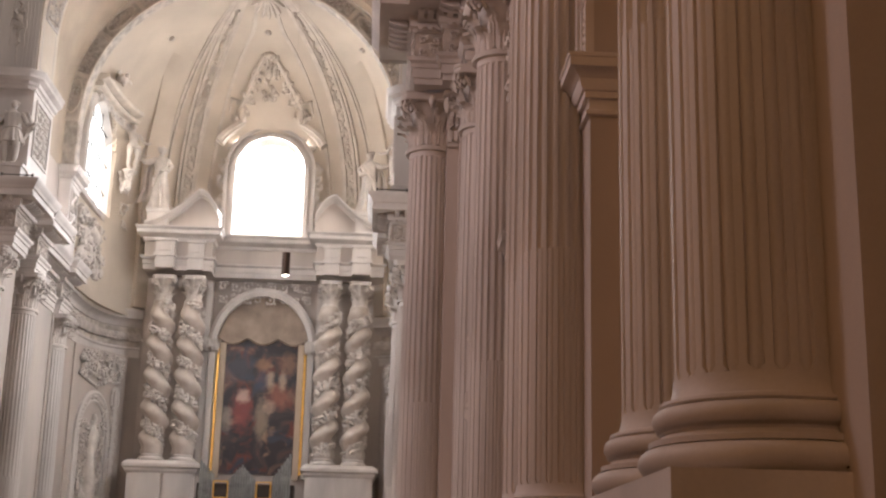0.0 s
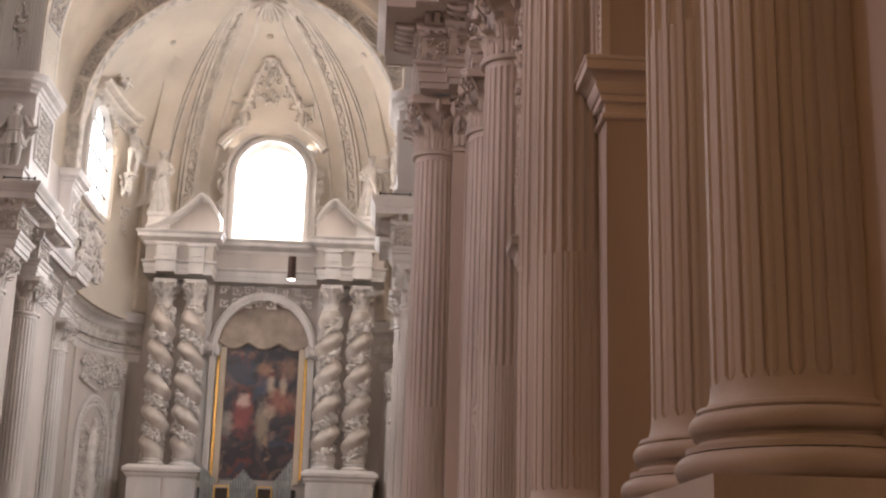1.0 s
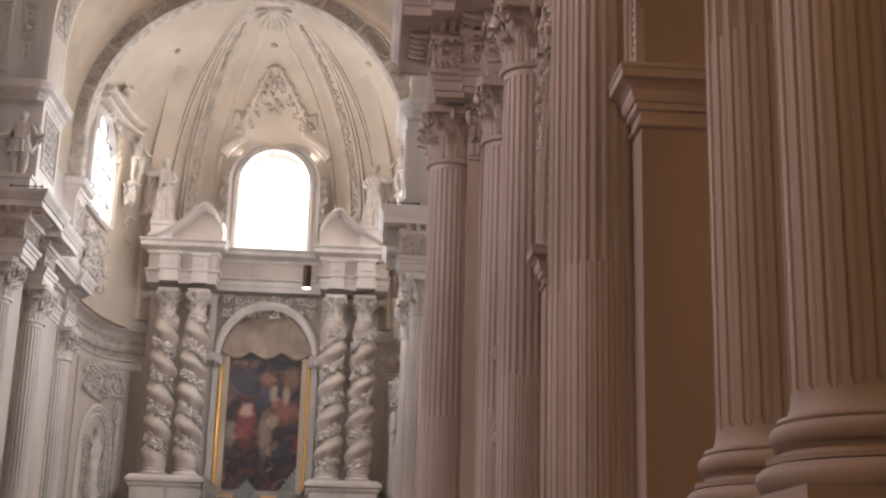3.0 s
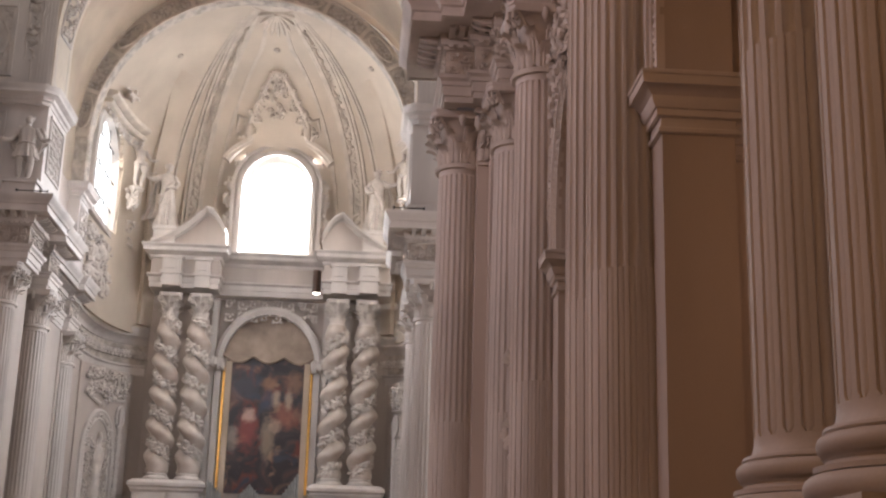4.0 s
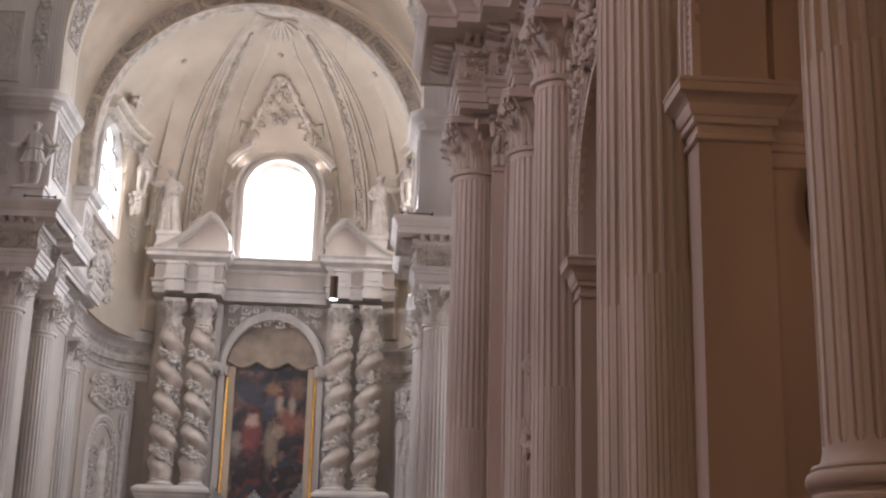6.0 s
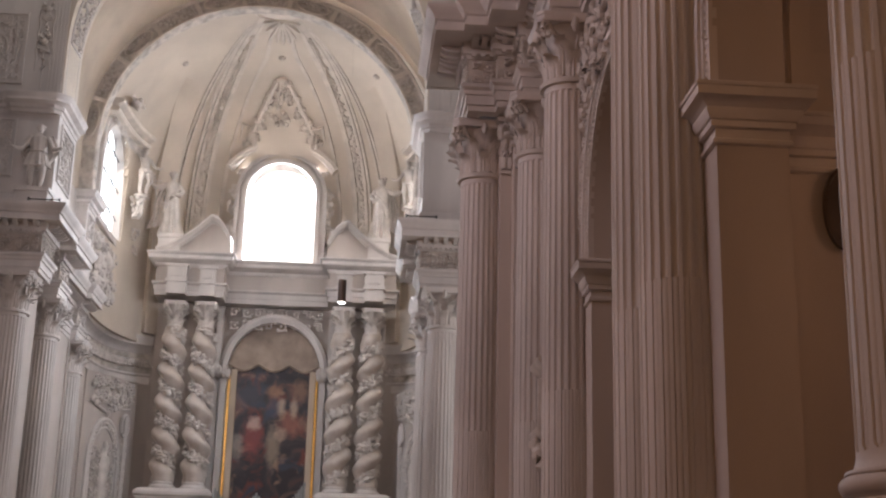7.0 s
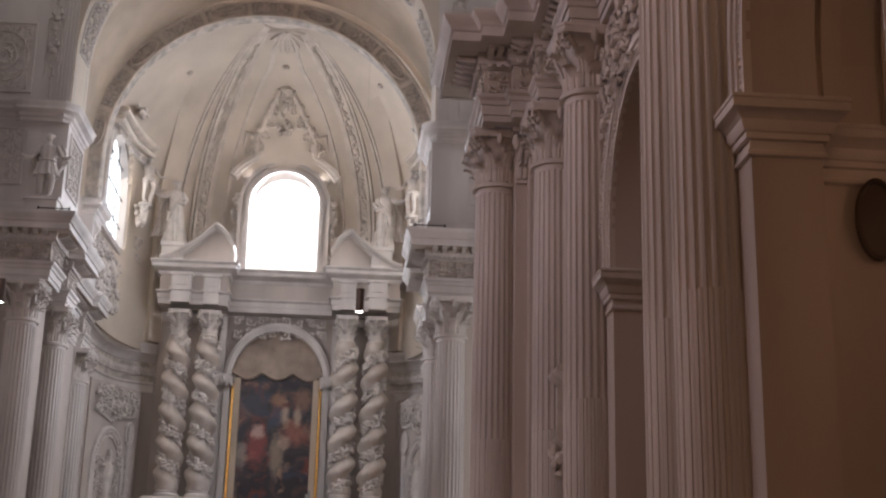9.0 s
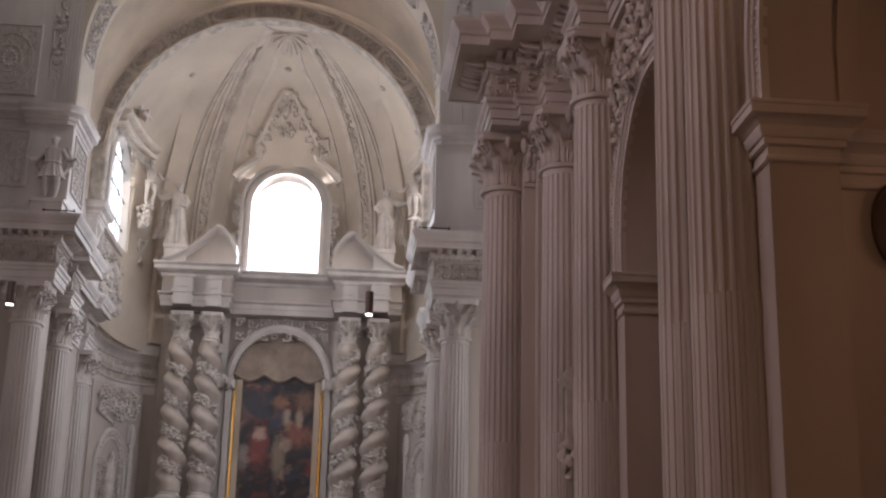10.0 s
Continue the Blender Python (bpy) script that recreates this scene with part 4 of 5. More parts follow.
# level cornice with a garlanded band over each side window, a volute beside its foot
for q in (-1, 1):
    pc = thing("window_cornice", "double stucco cornice curving over the head of the side window", "cornice", (0, 0, 0), 0, "window cornices")
    us = [-89 + 29.5 * k / 14 for k in range(15)]
    line = [dome_point(math.radians(u), 22.6) for u in us]
    if q > 0:
        line = [(2 * AX - x, y) for x, y in line][::-1]
    for name, prof in (("lower_band", [(-0.5, 22.5), (0.2, 22.5), (0.26, 22.56), (0.26, 22.64), (0.2, 22.7), (-0.5, 22.72)]), ("upper_band", [(-0.5, 22.78), (0.14, 22.78), (0.3, 22.86), (0.42, 22.9), (0.46, 23.0), (0.42, 23.08), (-0.5, 23.12)])):
        g = Geo().mould(line, prof)
        g.v = [(x, y, z - 0.06 * (59.0 - y)) for x, y, z in g.v]
        part(name, g, M_RIB, pc)
    rng = random.Random(31)
    g = Geo()
    for k in range(60):
        u = math.radians(rng.uniform(-88, -61))
        x, y = dome_point(u, 22.1, 0.1)
        sc = rng.uniform(0.05, 0.1)
        g.blob((x if q < 0 else 2 * AX - x, y, 22.15 + rng.uniform(-0.16, 0.16)), sc, sc * 1.4, sc, 6, 4, 0.3)
    tagged(part("leaf_band", g, M_RELIEF, pc), "", "", "", "stuff")
    vol = thing("wall_volute", "flat stucco volute on the wall beside the window", "relief", (0, 0, 0), 0, "wall volutes")
    x, y = dome_point(math.radians(q * 58.0), 18.3, 0.02)
    x2, y2 = dome_point(math.radians(q * 55.0), 18.3, 0.02)
    U = Vector((x2 - x, y2 - y, 0)).normalized()
    N = Vector((-q * abs(U.y), -abs(U.x), 0)).normalized()
    g = Geo()
    scroll(g, Vector((x, y, 18.35)), U, Vector((0, 0, 1)), N, 0, 0, 0.42, 1, 1, 0.12, 0.06)
    scroll(g, Vector((x, y, 17.75)), U, Vector((0, 0, 1)), N, 0.1, 0, 0.25, -1, 1, 0.12, 0.05)
    part("volute", g, M_RELIEF, vol)


# bright sky outside the side windows
M_SKY = bpy.data.materials.new("bright sky outside")
M_SKY.use_nodes = True
M_SKY.node_tree.nodes["Principled BSDF"].inputs["Base Color"].default_value = (0.0, 0.0, 0.0, 1)
M_SKY.node_tree.nodes["Principled BSDF"].inputs["Emission Color"].default_value = (1, 0.98, 0.95, 1)
M_SKY.node_tree.nodes["Principled BSDF"].inputs["Emission Strength"].default_value = 2.2
for s in (-1, 1):
    structure("backdrop_sky", Geo().box(sx(s, 9.4), sx(s, 9.5), 51.5, 72.0, 13.0, 38.0), M_SKY, "bright overcast sky outside the apse window", "sky", False)


def window_frame(side, hw, z0, z1):
    """Moulded surround with an iron grid; local x along the wall, y outwards."""
    if side == "back":
        m = pose(AX + 0.05, 62.05, 0)
    else:
        m = pose(sx(-1 if side == "left" else 1, 7.15), WY, 0, 0, 0, 90 if side == "left" else -90)
    ob = new("window_apse")
    ob.matrix_world = m
    tagged(ob, "tall round-headed window with moulded surround, glaring with daylight" if side == "back" else "tall round-headed window with moulded surround and thin iron bars", "window", "apse windows", "structure")
    g = Geo()
    far = {"back": (-1, 1), "left": (1,), "right": (-1,)}[side]
    dep = 1.0 if side == "back" else 0.2
    bk, by = (0.95, 0.38) if side == "back" else (0.3, 0.16)
    for r0, r1, out in ((-0.08, 0.14, -0.36 * dep), (0.14, 0.3, -0.22 * dep), (0.3, 0.46, -0.4 * dep)):
        rows = []
        for i in range(33):
            t = math.pi * i / 32
            rows.append([((hw + r) * math.cos(t), y, z1 + (hw + r) * math.sin(t)) for r, y in ((r0, bk), (r0, out), (r1, out), (r1, bk))])
        rows = [[(p[0], p[1], z0) for p in rows[0]]] + rows + [[(p[0], p[1], z0) for p in rows[-1]]]
        g.grid(rows, True, True)
    part("surround", g, M_STONE, ob)
    part("sill", Geo().box(-hw - 0.5, hw + 0.5, -0.4 * dep, bk - 0.1, z0 - 0.28, z0), M_STONE, ob, "", False)
    for x in (-0.33 * hw, 0.33 * hw) if side != "back" else ():
        part("mullion", Geo().box(x - 0.022, x + 0.022, by, by + 0.04, z0, z1 + hw * 0.94), M_IRON, ob, "", False)
    for k in range(3 if side != "back" else 0):
        z = z0 + 1.1 + k * 1.35
        w = hw if z < z1 else math.sqrt(max(0.01, hw * hw - (z - z1) ** 2))
        part("bar", Geo().box(-w, w, by - 0.02, by + 0.02, z - 0.03, z + 0.03), M_IRON, ob, "", False)
    # broken pediment over the head
    g = Geo()
    for s in far if side == "back" else ():
        rows = []
        for i in range(13):
            t = math.radians(30 + 52 * i / 12) if side == "back" else math.radians(18 + 72 * i / 12)
            r = hw + (0.75 if side == "back" else 0.6)
            rows.append([(s * (q * math.cos(t) * 1.12), y, z1 + q * math.sin(t) * 0.98) for q, y in ((r, 0.1), (r, -0.5), (r + 0.1, -0.56), (r + 0.14, -0.68), (r + 0.3, -0.74), (r + 0.36, 0.1))])
        g.grid(rows[:9], True, True)
    if g.v:
        part("pediment", g, M_RIB, ob)
    g = Geo()
    o, U, V, N = Vector((0, -0.1, 0)), Vector((1, 0, 0)), Vector((0, 0, 1)), Vector((0, -1, 0))
    for s in far:
        for k in range(8):
            scroll(g, o, U, V, N, s * (hw + 0.62), z0 + 0.3 + k * 0.48, 0.2, 1 if k % 2 else -1, s, 0.1, 0.05)
        for k in range(10):
            g.blob((s * (hw + 0.6 + random.uniform(-0.2, 0.2)), -0.2, z0 + random.uniform(0, 3.8)), 0.1, 0.1, 0.16, 6, 4, 0.3)
    for k in range(9):
        t = math.pi * (k + 0.5) / 9
        if len(far) == 1 and math.cos(t) * far[0] < 0.1:
            continue
        scroll(g, o, U, V, N, (hw + 0.56) * math.cos(t), z1 + (hw + 0.56) * math.sin(t), 0.2, 1 if k % 2 else -1, 1, 0.1, 0.05)
    part("foliage", g, M_RELIEF, ob)


for w in WINDOWS:
    window_frame(*w)

# lower storey of the apse with its curved entablature, broken by the altar
A_LO, B_LO = 7.85, 9.65
full = [apse_plan(A_LO, B_LO, math.radians(-88 + 176 * i / 90), 6.0) for i in range(91)]
structure("wall_apse", Geo().mould(full, [(-0.6, 0), (0, 0), (0, 14.9), (-0.6, 14.9)]), M_WALL, "curved plastered lower wall of the apse", "wall", True)
V = Vector((0, 0, 1))
for q in (-1, 1):
    path = [p for p in full if q * (p[0] - AX) > 5.55]
    apse_ent = thing("apse_entablature", "curved stucco entablature of the apse with carved frieze", "entablature", (0, 0, 0), 0, "apse entablatures")
    part("architrave", Geo().mould(path, [(-0.6, 11.6), (0.06, 11.6), (0.06, 11.95), (0.13, 12.02), (0.13, 12.1), (-0.6, 12.1)]), M_STONE, apse_ent)
    fr = part("frieze", Geo().mould(path, [(-0.6, 12.1), (0.02, 12.1), (0.02, 13.05), (-0.6, 13.05)]), M_BAND, apse_ent)
    part("cornice", Geo().mould(path, [(-1.2, 13.05), (0.08, 13.05), (0.12, 13.2), (0.18, 13.3), (0.42, 13.42), (0.42, 13.6), (0.52, 13.75), (0.52, 13.85), (-1.2, 13.95)]), M_STONE, apse_ent)
    run = 0.0
    for p0, p1 in zip(path, path[1:]):
        a, b = Vector((*p0, 0)), Vector((*p1, 0))
        d = b - a
        L = d.length
        if L < 0.12:
            continue
        d.normalize()
        w = Vector((d.y, -d.x, 0))
        n = max(1, round(L / 0.45))
        for k in range(n):
            # one scroll with its leaf buds for each stretch of the frieze
            c = a + d * ((k + 0.5) * L / n) + V * 12.58 + w * 0.04
            g = Geo()
            scroll(g, c, d, V, w, 0, 0, min(0.36, 0.48 * L / n + 0.08), 1 if int(run) % 2 else -1, 1, 0.12, 0.06)
            part("frieze_scroll", g, M_RELIEF, fr)
            run += 1

# carved niches on the apse side walls, and stucco reliefs over the cornice
for s in (1, -1):
    p0, p1 = Vector((sx(s, 7.55), 57.9, 0)), Vector((sx(s, 6.25), 60.45, 0))
    U = (p1 - p0).normalized()
    N = Vector((-s * U.y, s * U.x, 0))
    W_N = (p1 - p0).length / 4.84
    ob = thing("wall_niche", "shallow round-headed niche with carved stucco group and garlands", "niche", (0, 0, 0), 0, "apse niches")
    g, bdr = Geo(), Geo()
    back = [p0 - U * 0.4, p1 + U * 0.5, p1 + U * 0.5 - N * 0.9, p0 - U * 0.4 - N * 0.9]
    part("backing", Geo().grid([[tuple(p + V * z) for p in back] for z in (0.0, 11.58)], True, True), M_WALL, ob, "", False)
    U = U * W_N
    o = p0 + V * 3.75 + N * 0.02

    def arch_line(c, hw, spring, rise):
        return [o + U * (c - hw), o + U * (c - hw) + V * spring] + [o + U * (c - hw * math.cos(t)) + V * (spring + rise * math.sin(t)) for t in [math.pi * i / 20 for i in range(1, 20)]] + [o + U * (c + hw) + V * spring, o + U * (c + hw)]

    bdr.tube(arch_line(2.0, 1.85, 3.9, 1.9), 0.13, 6)
    bdr.tube(arch_line(2.0, 1.5, 3.9, 1.55), 0.07, 6)
    bdr.tube([o + U * 4.45 + V * 6.15, o + U * 4.45 - N * 0.05], 0.16, 6)
    bdr.tube([o + U * 4.35 + V * (5.7 + 0.5 * math.cos(t)) + U * 0.45 * math.sin(t) + N * 0.05 for t in [2 * math.pi * i / 18 for i in range(19)]], 0.08, 6)
    bdr.tube([o + U * q + V * z + N * 0.06 for q, z in ((-0.1, 6.55), (1.2, 6.25), (2.0, 6.1), (3.0, 6.35), (4.8, 6.5))], 0.07, 6)
    arabesque(g, o + U * 0.0 + V * 6.5 + N * 0.05, U, V, N, 4.8, 1.25, 0.62, 0.16, 21)
    rng = random.Random(77)
    for k in range(5):
        # clustered leaves, shells and small heads along the wall
        c = o + U * (0.4 + 1.05 * k) + V * (6.85 + 0.3 * math.sin(2.2 * k)) + N * 0.12
        for m in range(16):
            g.blob(c + U * rng.uniform(-0.5, 0.5) + V * rng.uniform(-0.5, 0.55), rng.uniform(0.06, 0.11), rng.uniform(0.07, 0.14), rng.uniform(0.07, 0.15), 8, 6, 0.3)
    for k in range(24):
        a = math.pi * (k + 0.5) / 24
        g.blob(o + U * (2.0 - 1.68 * math.cos(a)) + V * (3.9 + 1.72 * math.sin(a)), 0.12, 0.12, 0.12, 6, 4, 0.3)
    arabesque(g, o + U * 3.95 + V * 0.6, U, V, N, 0.9, 4.4, 0.4, 0.08, 23)
    tagged(part("garland", g, M_RELIEF, ob), "", "", "", "stuff")
    g = Geo()
    # draped standing shape with clouds at its foot
    rows = []
    for z, w, d in ((0.9, 0.5, 0.2), (1.5, 0.62, 0.3), (2.3, 0.52, 0.3), (3.0, 0.42, 0.26), (3.5, 0.52, 0.3), (4.0, 0.5, 0.26), (4.25, 0.2, 0.16), (4.4, 0.16, 0.14), (4.6, 0.2, 0.2), (4.85, 0.1, 0.1)):
        rows.append([tuple(o + U * (2.0 + 0.12 * math.sin(1.7 * z) + w * math.cos(a) * (1 + 0.1 * math.sin(9 * a + 2 * z))) + V * z + N * (0.05 + d * math.sin(a))) for a in [2 * math.pi * i / 18 for i in range(18)]])
    g.grid(rows, True, True)
    for k in range(30):
        g.blob(o + U * (2.0 + rng.uniform(-1.2, 1.2)) + V * abs(rng.gauss(0.1, 0.7)) + N * 0.05, rng.uniform(0.12, 0.2), rng.uniform(0.15, 0.3), rng.uniform(0.15, 0.3), 7, 5, 0.25)
    arabesque(g, o + U * 0.6, U, V, N, 2.8, 4.6, 0.6, 0.1, 22)
    part("border", bdr, M_STONE, ob)
    part("carving", g, M_RELIEF, ob)
    U, N = Vector((0, 1, 0)), Vector((-s, 0, 0))
    ob = thing("wall_relief", "stucco relief of putti and drapery above the apse cornice", "relief", (0, 0, 0), 0, "apse reliefs")
    g = Geo()
    o = Vector((sx(s, A_UP - 0.08), 53.2, 14.3))
    arabesque(g, o, U, V, N, 5.4, 2.7, 0.85, 0.2, 31)
    for k in range(26):
        p = o + U * random.uniform(0.3, 5.0) + V * random.uniform(0.2, 2.5) + N * 0.1
        g.blob(p, 0.2, random.uniform(0.15, 0.35), random.uniform(0.2, 0.4), 7, 5, 0.25)
    part("relief", g, M_RELIEF, ob)


# ---- statues ----
def youth_geo(h, seed, tunic=False, wing=False, arm=0):
    """A slender standing youth as one plain shape; arm names the raised arm."""
    rng = random.Random(seed)
    g = Geo()
    V3 = lambda x, y, z: Vector((x * h, y * h, z * h))
    for q, kx, ky, fx in ((-1, -0.075, -0.05, -0.07), (1, 0.10, -0.07, 0.06)):
        g.tube([V3(q * 0.055, 0, 0.5), V3((q * 0.06 + kx) / 2, ky * 0.7, 0.38), V3(kx, ky, 0.27), V3((kx + fx) / 2, -0.02, 0.15), V3(fx, 0, 0.035)], [0.075 * h, 0.066 * h, 0.048 * h, 0.046 * h, 0.026 * h], 10)
        g.blob(V3(fx, -0.045, 0.02), 0.028 * h, 0.07 * h, 0.022 * h, 8, 6)
    rows = []
    for z, w, d, x in ((0.44, 0.085, 0.075, 0.0), (0.5, 0.105, 0.085, 0.008), (0.57, 0.088, 0.07, 0.015), (0.65, 0.095, 0.072, 0.01), (0.73, 0.118, 0.082, 0.0), (0.79, 0.115, 0.075, -0.006), (0.825, 0.06, 0.05, -0.008), (0.85, 0.036, 0.036, -0.008), (0.88, 0.036, 0.036, -0.006)):
        rows.append([V3(x + w * math.cos(a), d * math.sin(a), z) for a in [2 * math.pi * k / 16 for k in range(16)]])
    g.grid(rows, True, True)
    g.blob(V3(0.0, -0.012, 0.93), 0.05 * h, 0.056 * h, 0.068 * h, 12, 8)
    for k in range(16):
        a = 2 * math.pi * k / 16
        g.blob(V3(0.047 * math.cos(a), 0.012 + 0.045 * math.sin(a), 0.955 + rng.uniform(-0.02, 0.03)), 0.024 * h, 0.024 * h, 0.022 * h, 6, 4, 0.2)
    for q in (-1, 1):
        if q == arm:
            line = [V3(q * 0.105, 0, 0.79), V3(q * 0.17, -0.02, 0.86), V3(q * 0.2, -0.04, 0.97), V3(q * 0.15, -0.05, 1.05), V3(q * 0.12, -0.05, 1.11)]
        else:
            line = [V3(q * 0.105, 0, 0.79), V3(q * 0.17, -0.01, 0.7), V3(q * 0.22, -0.05, 0.61), V3(q * 0.3, -0.1, 0.59), V3(q * 0.36, -0.12, 0.62)]
        g.tube(line, [0.042 * h, 0.04 * h, 0.033 * h, 0.028 * h, 0.02 * h], 8)
    if tunic:
        rows = []
        for i, (z, w, d) in enumerate(((0.34, 0.18, 0.14), (0.4, 0.155, 0.125), (0.5, 0.125, 0.1), (0.56, 0.105, 0.085), (0.62, 0.115, 0.09), (0.72, 0.13, 0.095), (0.79, 0.12, 0.085))):
            f = 0.16 if i < 3 else 0.05
            rows.append([V3(w * math.cos(a) * (1 + f * math.sin(9 * a + i * 0.3)), d * math.sin(a) * (1 + f * math.sin(9 * a + i * 0.3)), z) for a in [2 * math.pi * k / 40 for k in range(40)]])
        g.grid(rows, True, True)
        g.tube([V3(0.12 * math.cos(a), 0.095 * math.sin(a), 0.57) for a in [2 * math.pi * k / 20 for k in range(21)]], 0.014 * h, 6)
    else:
        g.tube([V3(-0.11, -0.03, 0.52), V3(0.0, -0.1, 0.48), V3(0.11, -0.07, 0.5), V3(0.16, 0.0, 0.42), V3(0.19, 0.02, 0.28)], [0.03 * h, 0.045 * h, 0.04 * h, 0.05 * h, 0.02 * h], 8)
    if wing:
        for q in (-1, 1):
            for k in range(6):
                e = k / 5
                g.tube([V3(q * 0.06, 0.08, 0.76), V3(q * (0.16 + 0.02 * k), 0.11, 0.86 - 0.05 * k), V3(q * (0.22 - 0.015 * k), 0.1, 0.74 - 0.06 * k), V3(q * (0.23 - 0.025 * k), 0.09, 0.6 - 0.05 * k)], [0.02 * h, 0.032 * h, 0.028 * h, 0.008 * h], 6)
    return g


def youth(x, y, z, h, seed, label, rz=0.0, arm=0, tunic=False, wing=False):
    ob = new("stucco_statue", youth_geo(h, seed, tunic, wing, arm).mesh("stucco_statue", True))
    ob.data.materials.append(M_RELIEF)
    ob.matrix_world = pose(x, y, z, 0, 0, rz)
    return tagged(ob, label, "statue", "stucco statues")


def robed_geo(h, side, seed):
    """A tall robed figure, one plain shape: long folds, an arm held out to one side and a cloak blown out below it."""
    rng = random.Random(seed)
    g = Geo()
    prof = [(0.0, 0.15, 0.13), (0.03, 0.16, 0.14), (0.14, 0.135, 0.12), (0.28, 0.118, 0.105), (0.42, 0.112, 0.098), (0.54, 0.10, 0.085), (0.62, 0.088, 0.074), (0.7, 0.10, 0.08), (0.77, 0.108, 0.08), (0.815, 0.09, 0.065), (0.845, 0.04, 0.038), (0.88, 0.034, 0.034)]
    ph = [rng.uniform(0, 6.28) for _ in range(3)]
    lean = lambda t: side * (0.05 * math.sin(2.6 * t) - 0.09 * t * (1 - t))
    rows = []
    for t, w, d in prof:
        fold = max(0.0, 1 - t / 0.66)
        rows.append([((lean(t) + w * math.cos(a) * (1 + fold * (0.2 * math.sin(8 * a + ph[0] + 2 * t) + 0.1 * math.sin(13 * a + ph[1])))) * h, d * math.sin(a) * (1 + fold * (0.24 * math.sin(8 * a + ph[0] + 2 * t) + 0.1 * math.sin(13 * a + ph[1]))) * h, t * h) for a in [2 * math.pi * k / 64 for k in range(64)]])
    g.grid(rows, True, True)
    c = Vector((lean(0.9), -0.01, 0.93)) * h
    g.blob(c, 0.046 * h, 0.05 * h, 0.062 * h, 12, 8)
    for k in range(18):
        a = 2 * math.pi * k / 18
        g.blob(c + Vector((0.045 * math.cos(a), 0.015 + 0.04 * math.sin(a), 0.02 + rng.uniform(-0.03, 0.03))) * h, 0.022 * h, 0.022 * h, 0.028 * h, 6, 4, 0.2)
    x0 = lean(0.78)
    P = lambda x, y, z: Vector(((x0 + side * x), y, z)) * h
    g.tube([P(0.09, 0, 0.785), P(0.17, -0.04, 0.73), P(0.25, -0.08, 0.72), P(0.33, -0.1, 0.76)], [0.046 * h, 0.048 * h, 0.038 * h, 0.022 * h], 9)
    g.tube([P(-0.09, 0, 0.785), P(-0.15, -0.03, 0.68), P(-0.12, -0.09, 0.6), P(-0.02, -0.11, 0.62)], [0.046 * h, 0.045 * h, 0.036 * h, 0.024 * h], 9)
    # cloak: a thick folded sheet that falls from the shoulder and flares at its foot
    rows = []
    for i in range(15):
        t = i / 14
        z = 0.76 - 0.6 * t
        xa = 0.05 + 0.05 * t + 0.02 * math.sin(7 * t)
        xb = 0.16 + 0.10 * math.sin(math.pi * min(1, t * 0.9)) + 0.16 * max(0, t - 0.62) / 0.38
        front = []
        for k in range(9):
            e = k / 8
            front.append((xa + (xb - xa) * e, 0.05 + 0.028 * math.sin(4.2 * math.pi * e + 3 * t), z - 0.07 * e * (t > 0.5)))
        rows.append([P(x, y - 0.012, zz) for x, y, zz in front] + [P(x, y + 0.012, zz) for x, y, zz in front[::-1]])
    g.grid(rows, True, True)
    g.tube([P(-0.1, -0.06, 0.7), P(0.0, -0.1, 0.58), P(0.08, -0.1, 0.46), P(0.1, -0.06, 0.34)], [0.022 * h, 0.036 * h, 0.04 * h, 0.02 * h], 8)
    return g


def robed(x, y, z, h, side, seed, label, rz=0.0):
    ob = new("stucco_statue", robed_geo(h, side, seed).mesh("stucco_statue", True))
    ob.data.materials.append(M_RELIEF)
    ob.matrix_world = pose(x, y, z, 0, 0, rz)
    return tagged(ob, label, "statue", "stucco statues")


ALT = -5.45
robed(-10.65, 60.05, 18.6, 3.2, -1, 3, "white robed stucco figure holding out a cross on the altar pediment", 8)
robed(-0.72, 60.05, 18.8, 3.2, 1, 5, "white robed stucco figure with a blown cloak on the altar pediment", -8)
for x, z in ((-10.65, 18.6), (-0.72, 18.8)):
    pl = thing("statue_plinth", "low stucco plinth under a statue", "plinth", (x, 60.05, 17.6), 0, "statue plinths")
    part("block", Geo().mould([(0.5, -0.4), (0.5, 0.4), (-0.5, 0.4), (-0.5, -0.4)], [(-0.3, 0), (0.08, 0), (0.08, 0.12), (0, 0.2), (0, z - 17.84), (0.07, z - 17.76), (0.07, z - 17.6), (-0.39, z - 17.6)], True), M_STONE, pl)
cross = thing("standing_cross", "slender white cross in the robed figure's hand", "cross", (-11.6, 59.75, 20.35))
part("upright", Geo().tube([(0.16, 0, 0), (0, 0, 1.2)], 0.035), M_RELIEF, cross)
part("crossbar", Geo().tube([(-0.3, 0, 0.8), (0.36, 0, 0.86)], 0.035), M_RELIEF, cross)
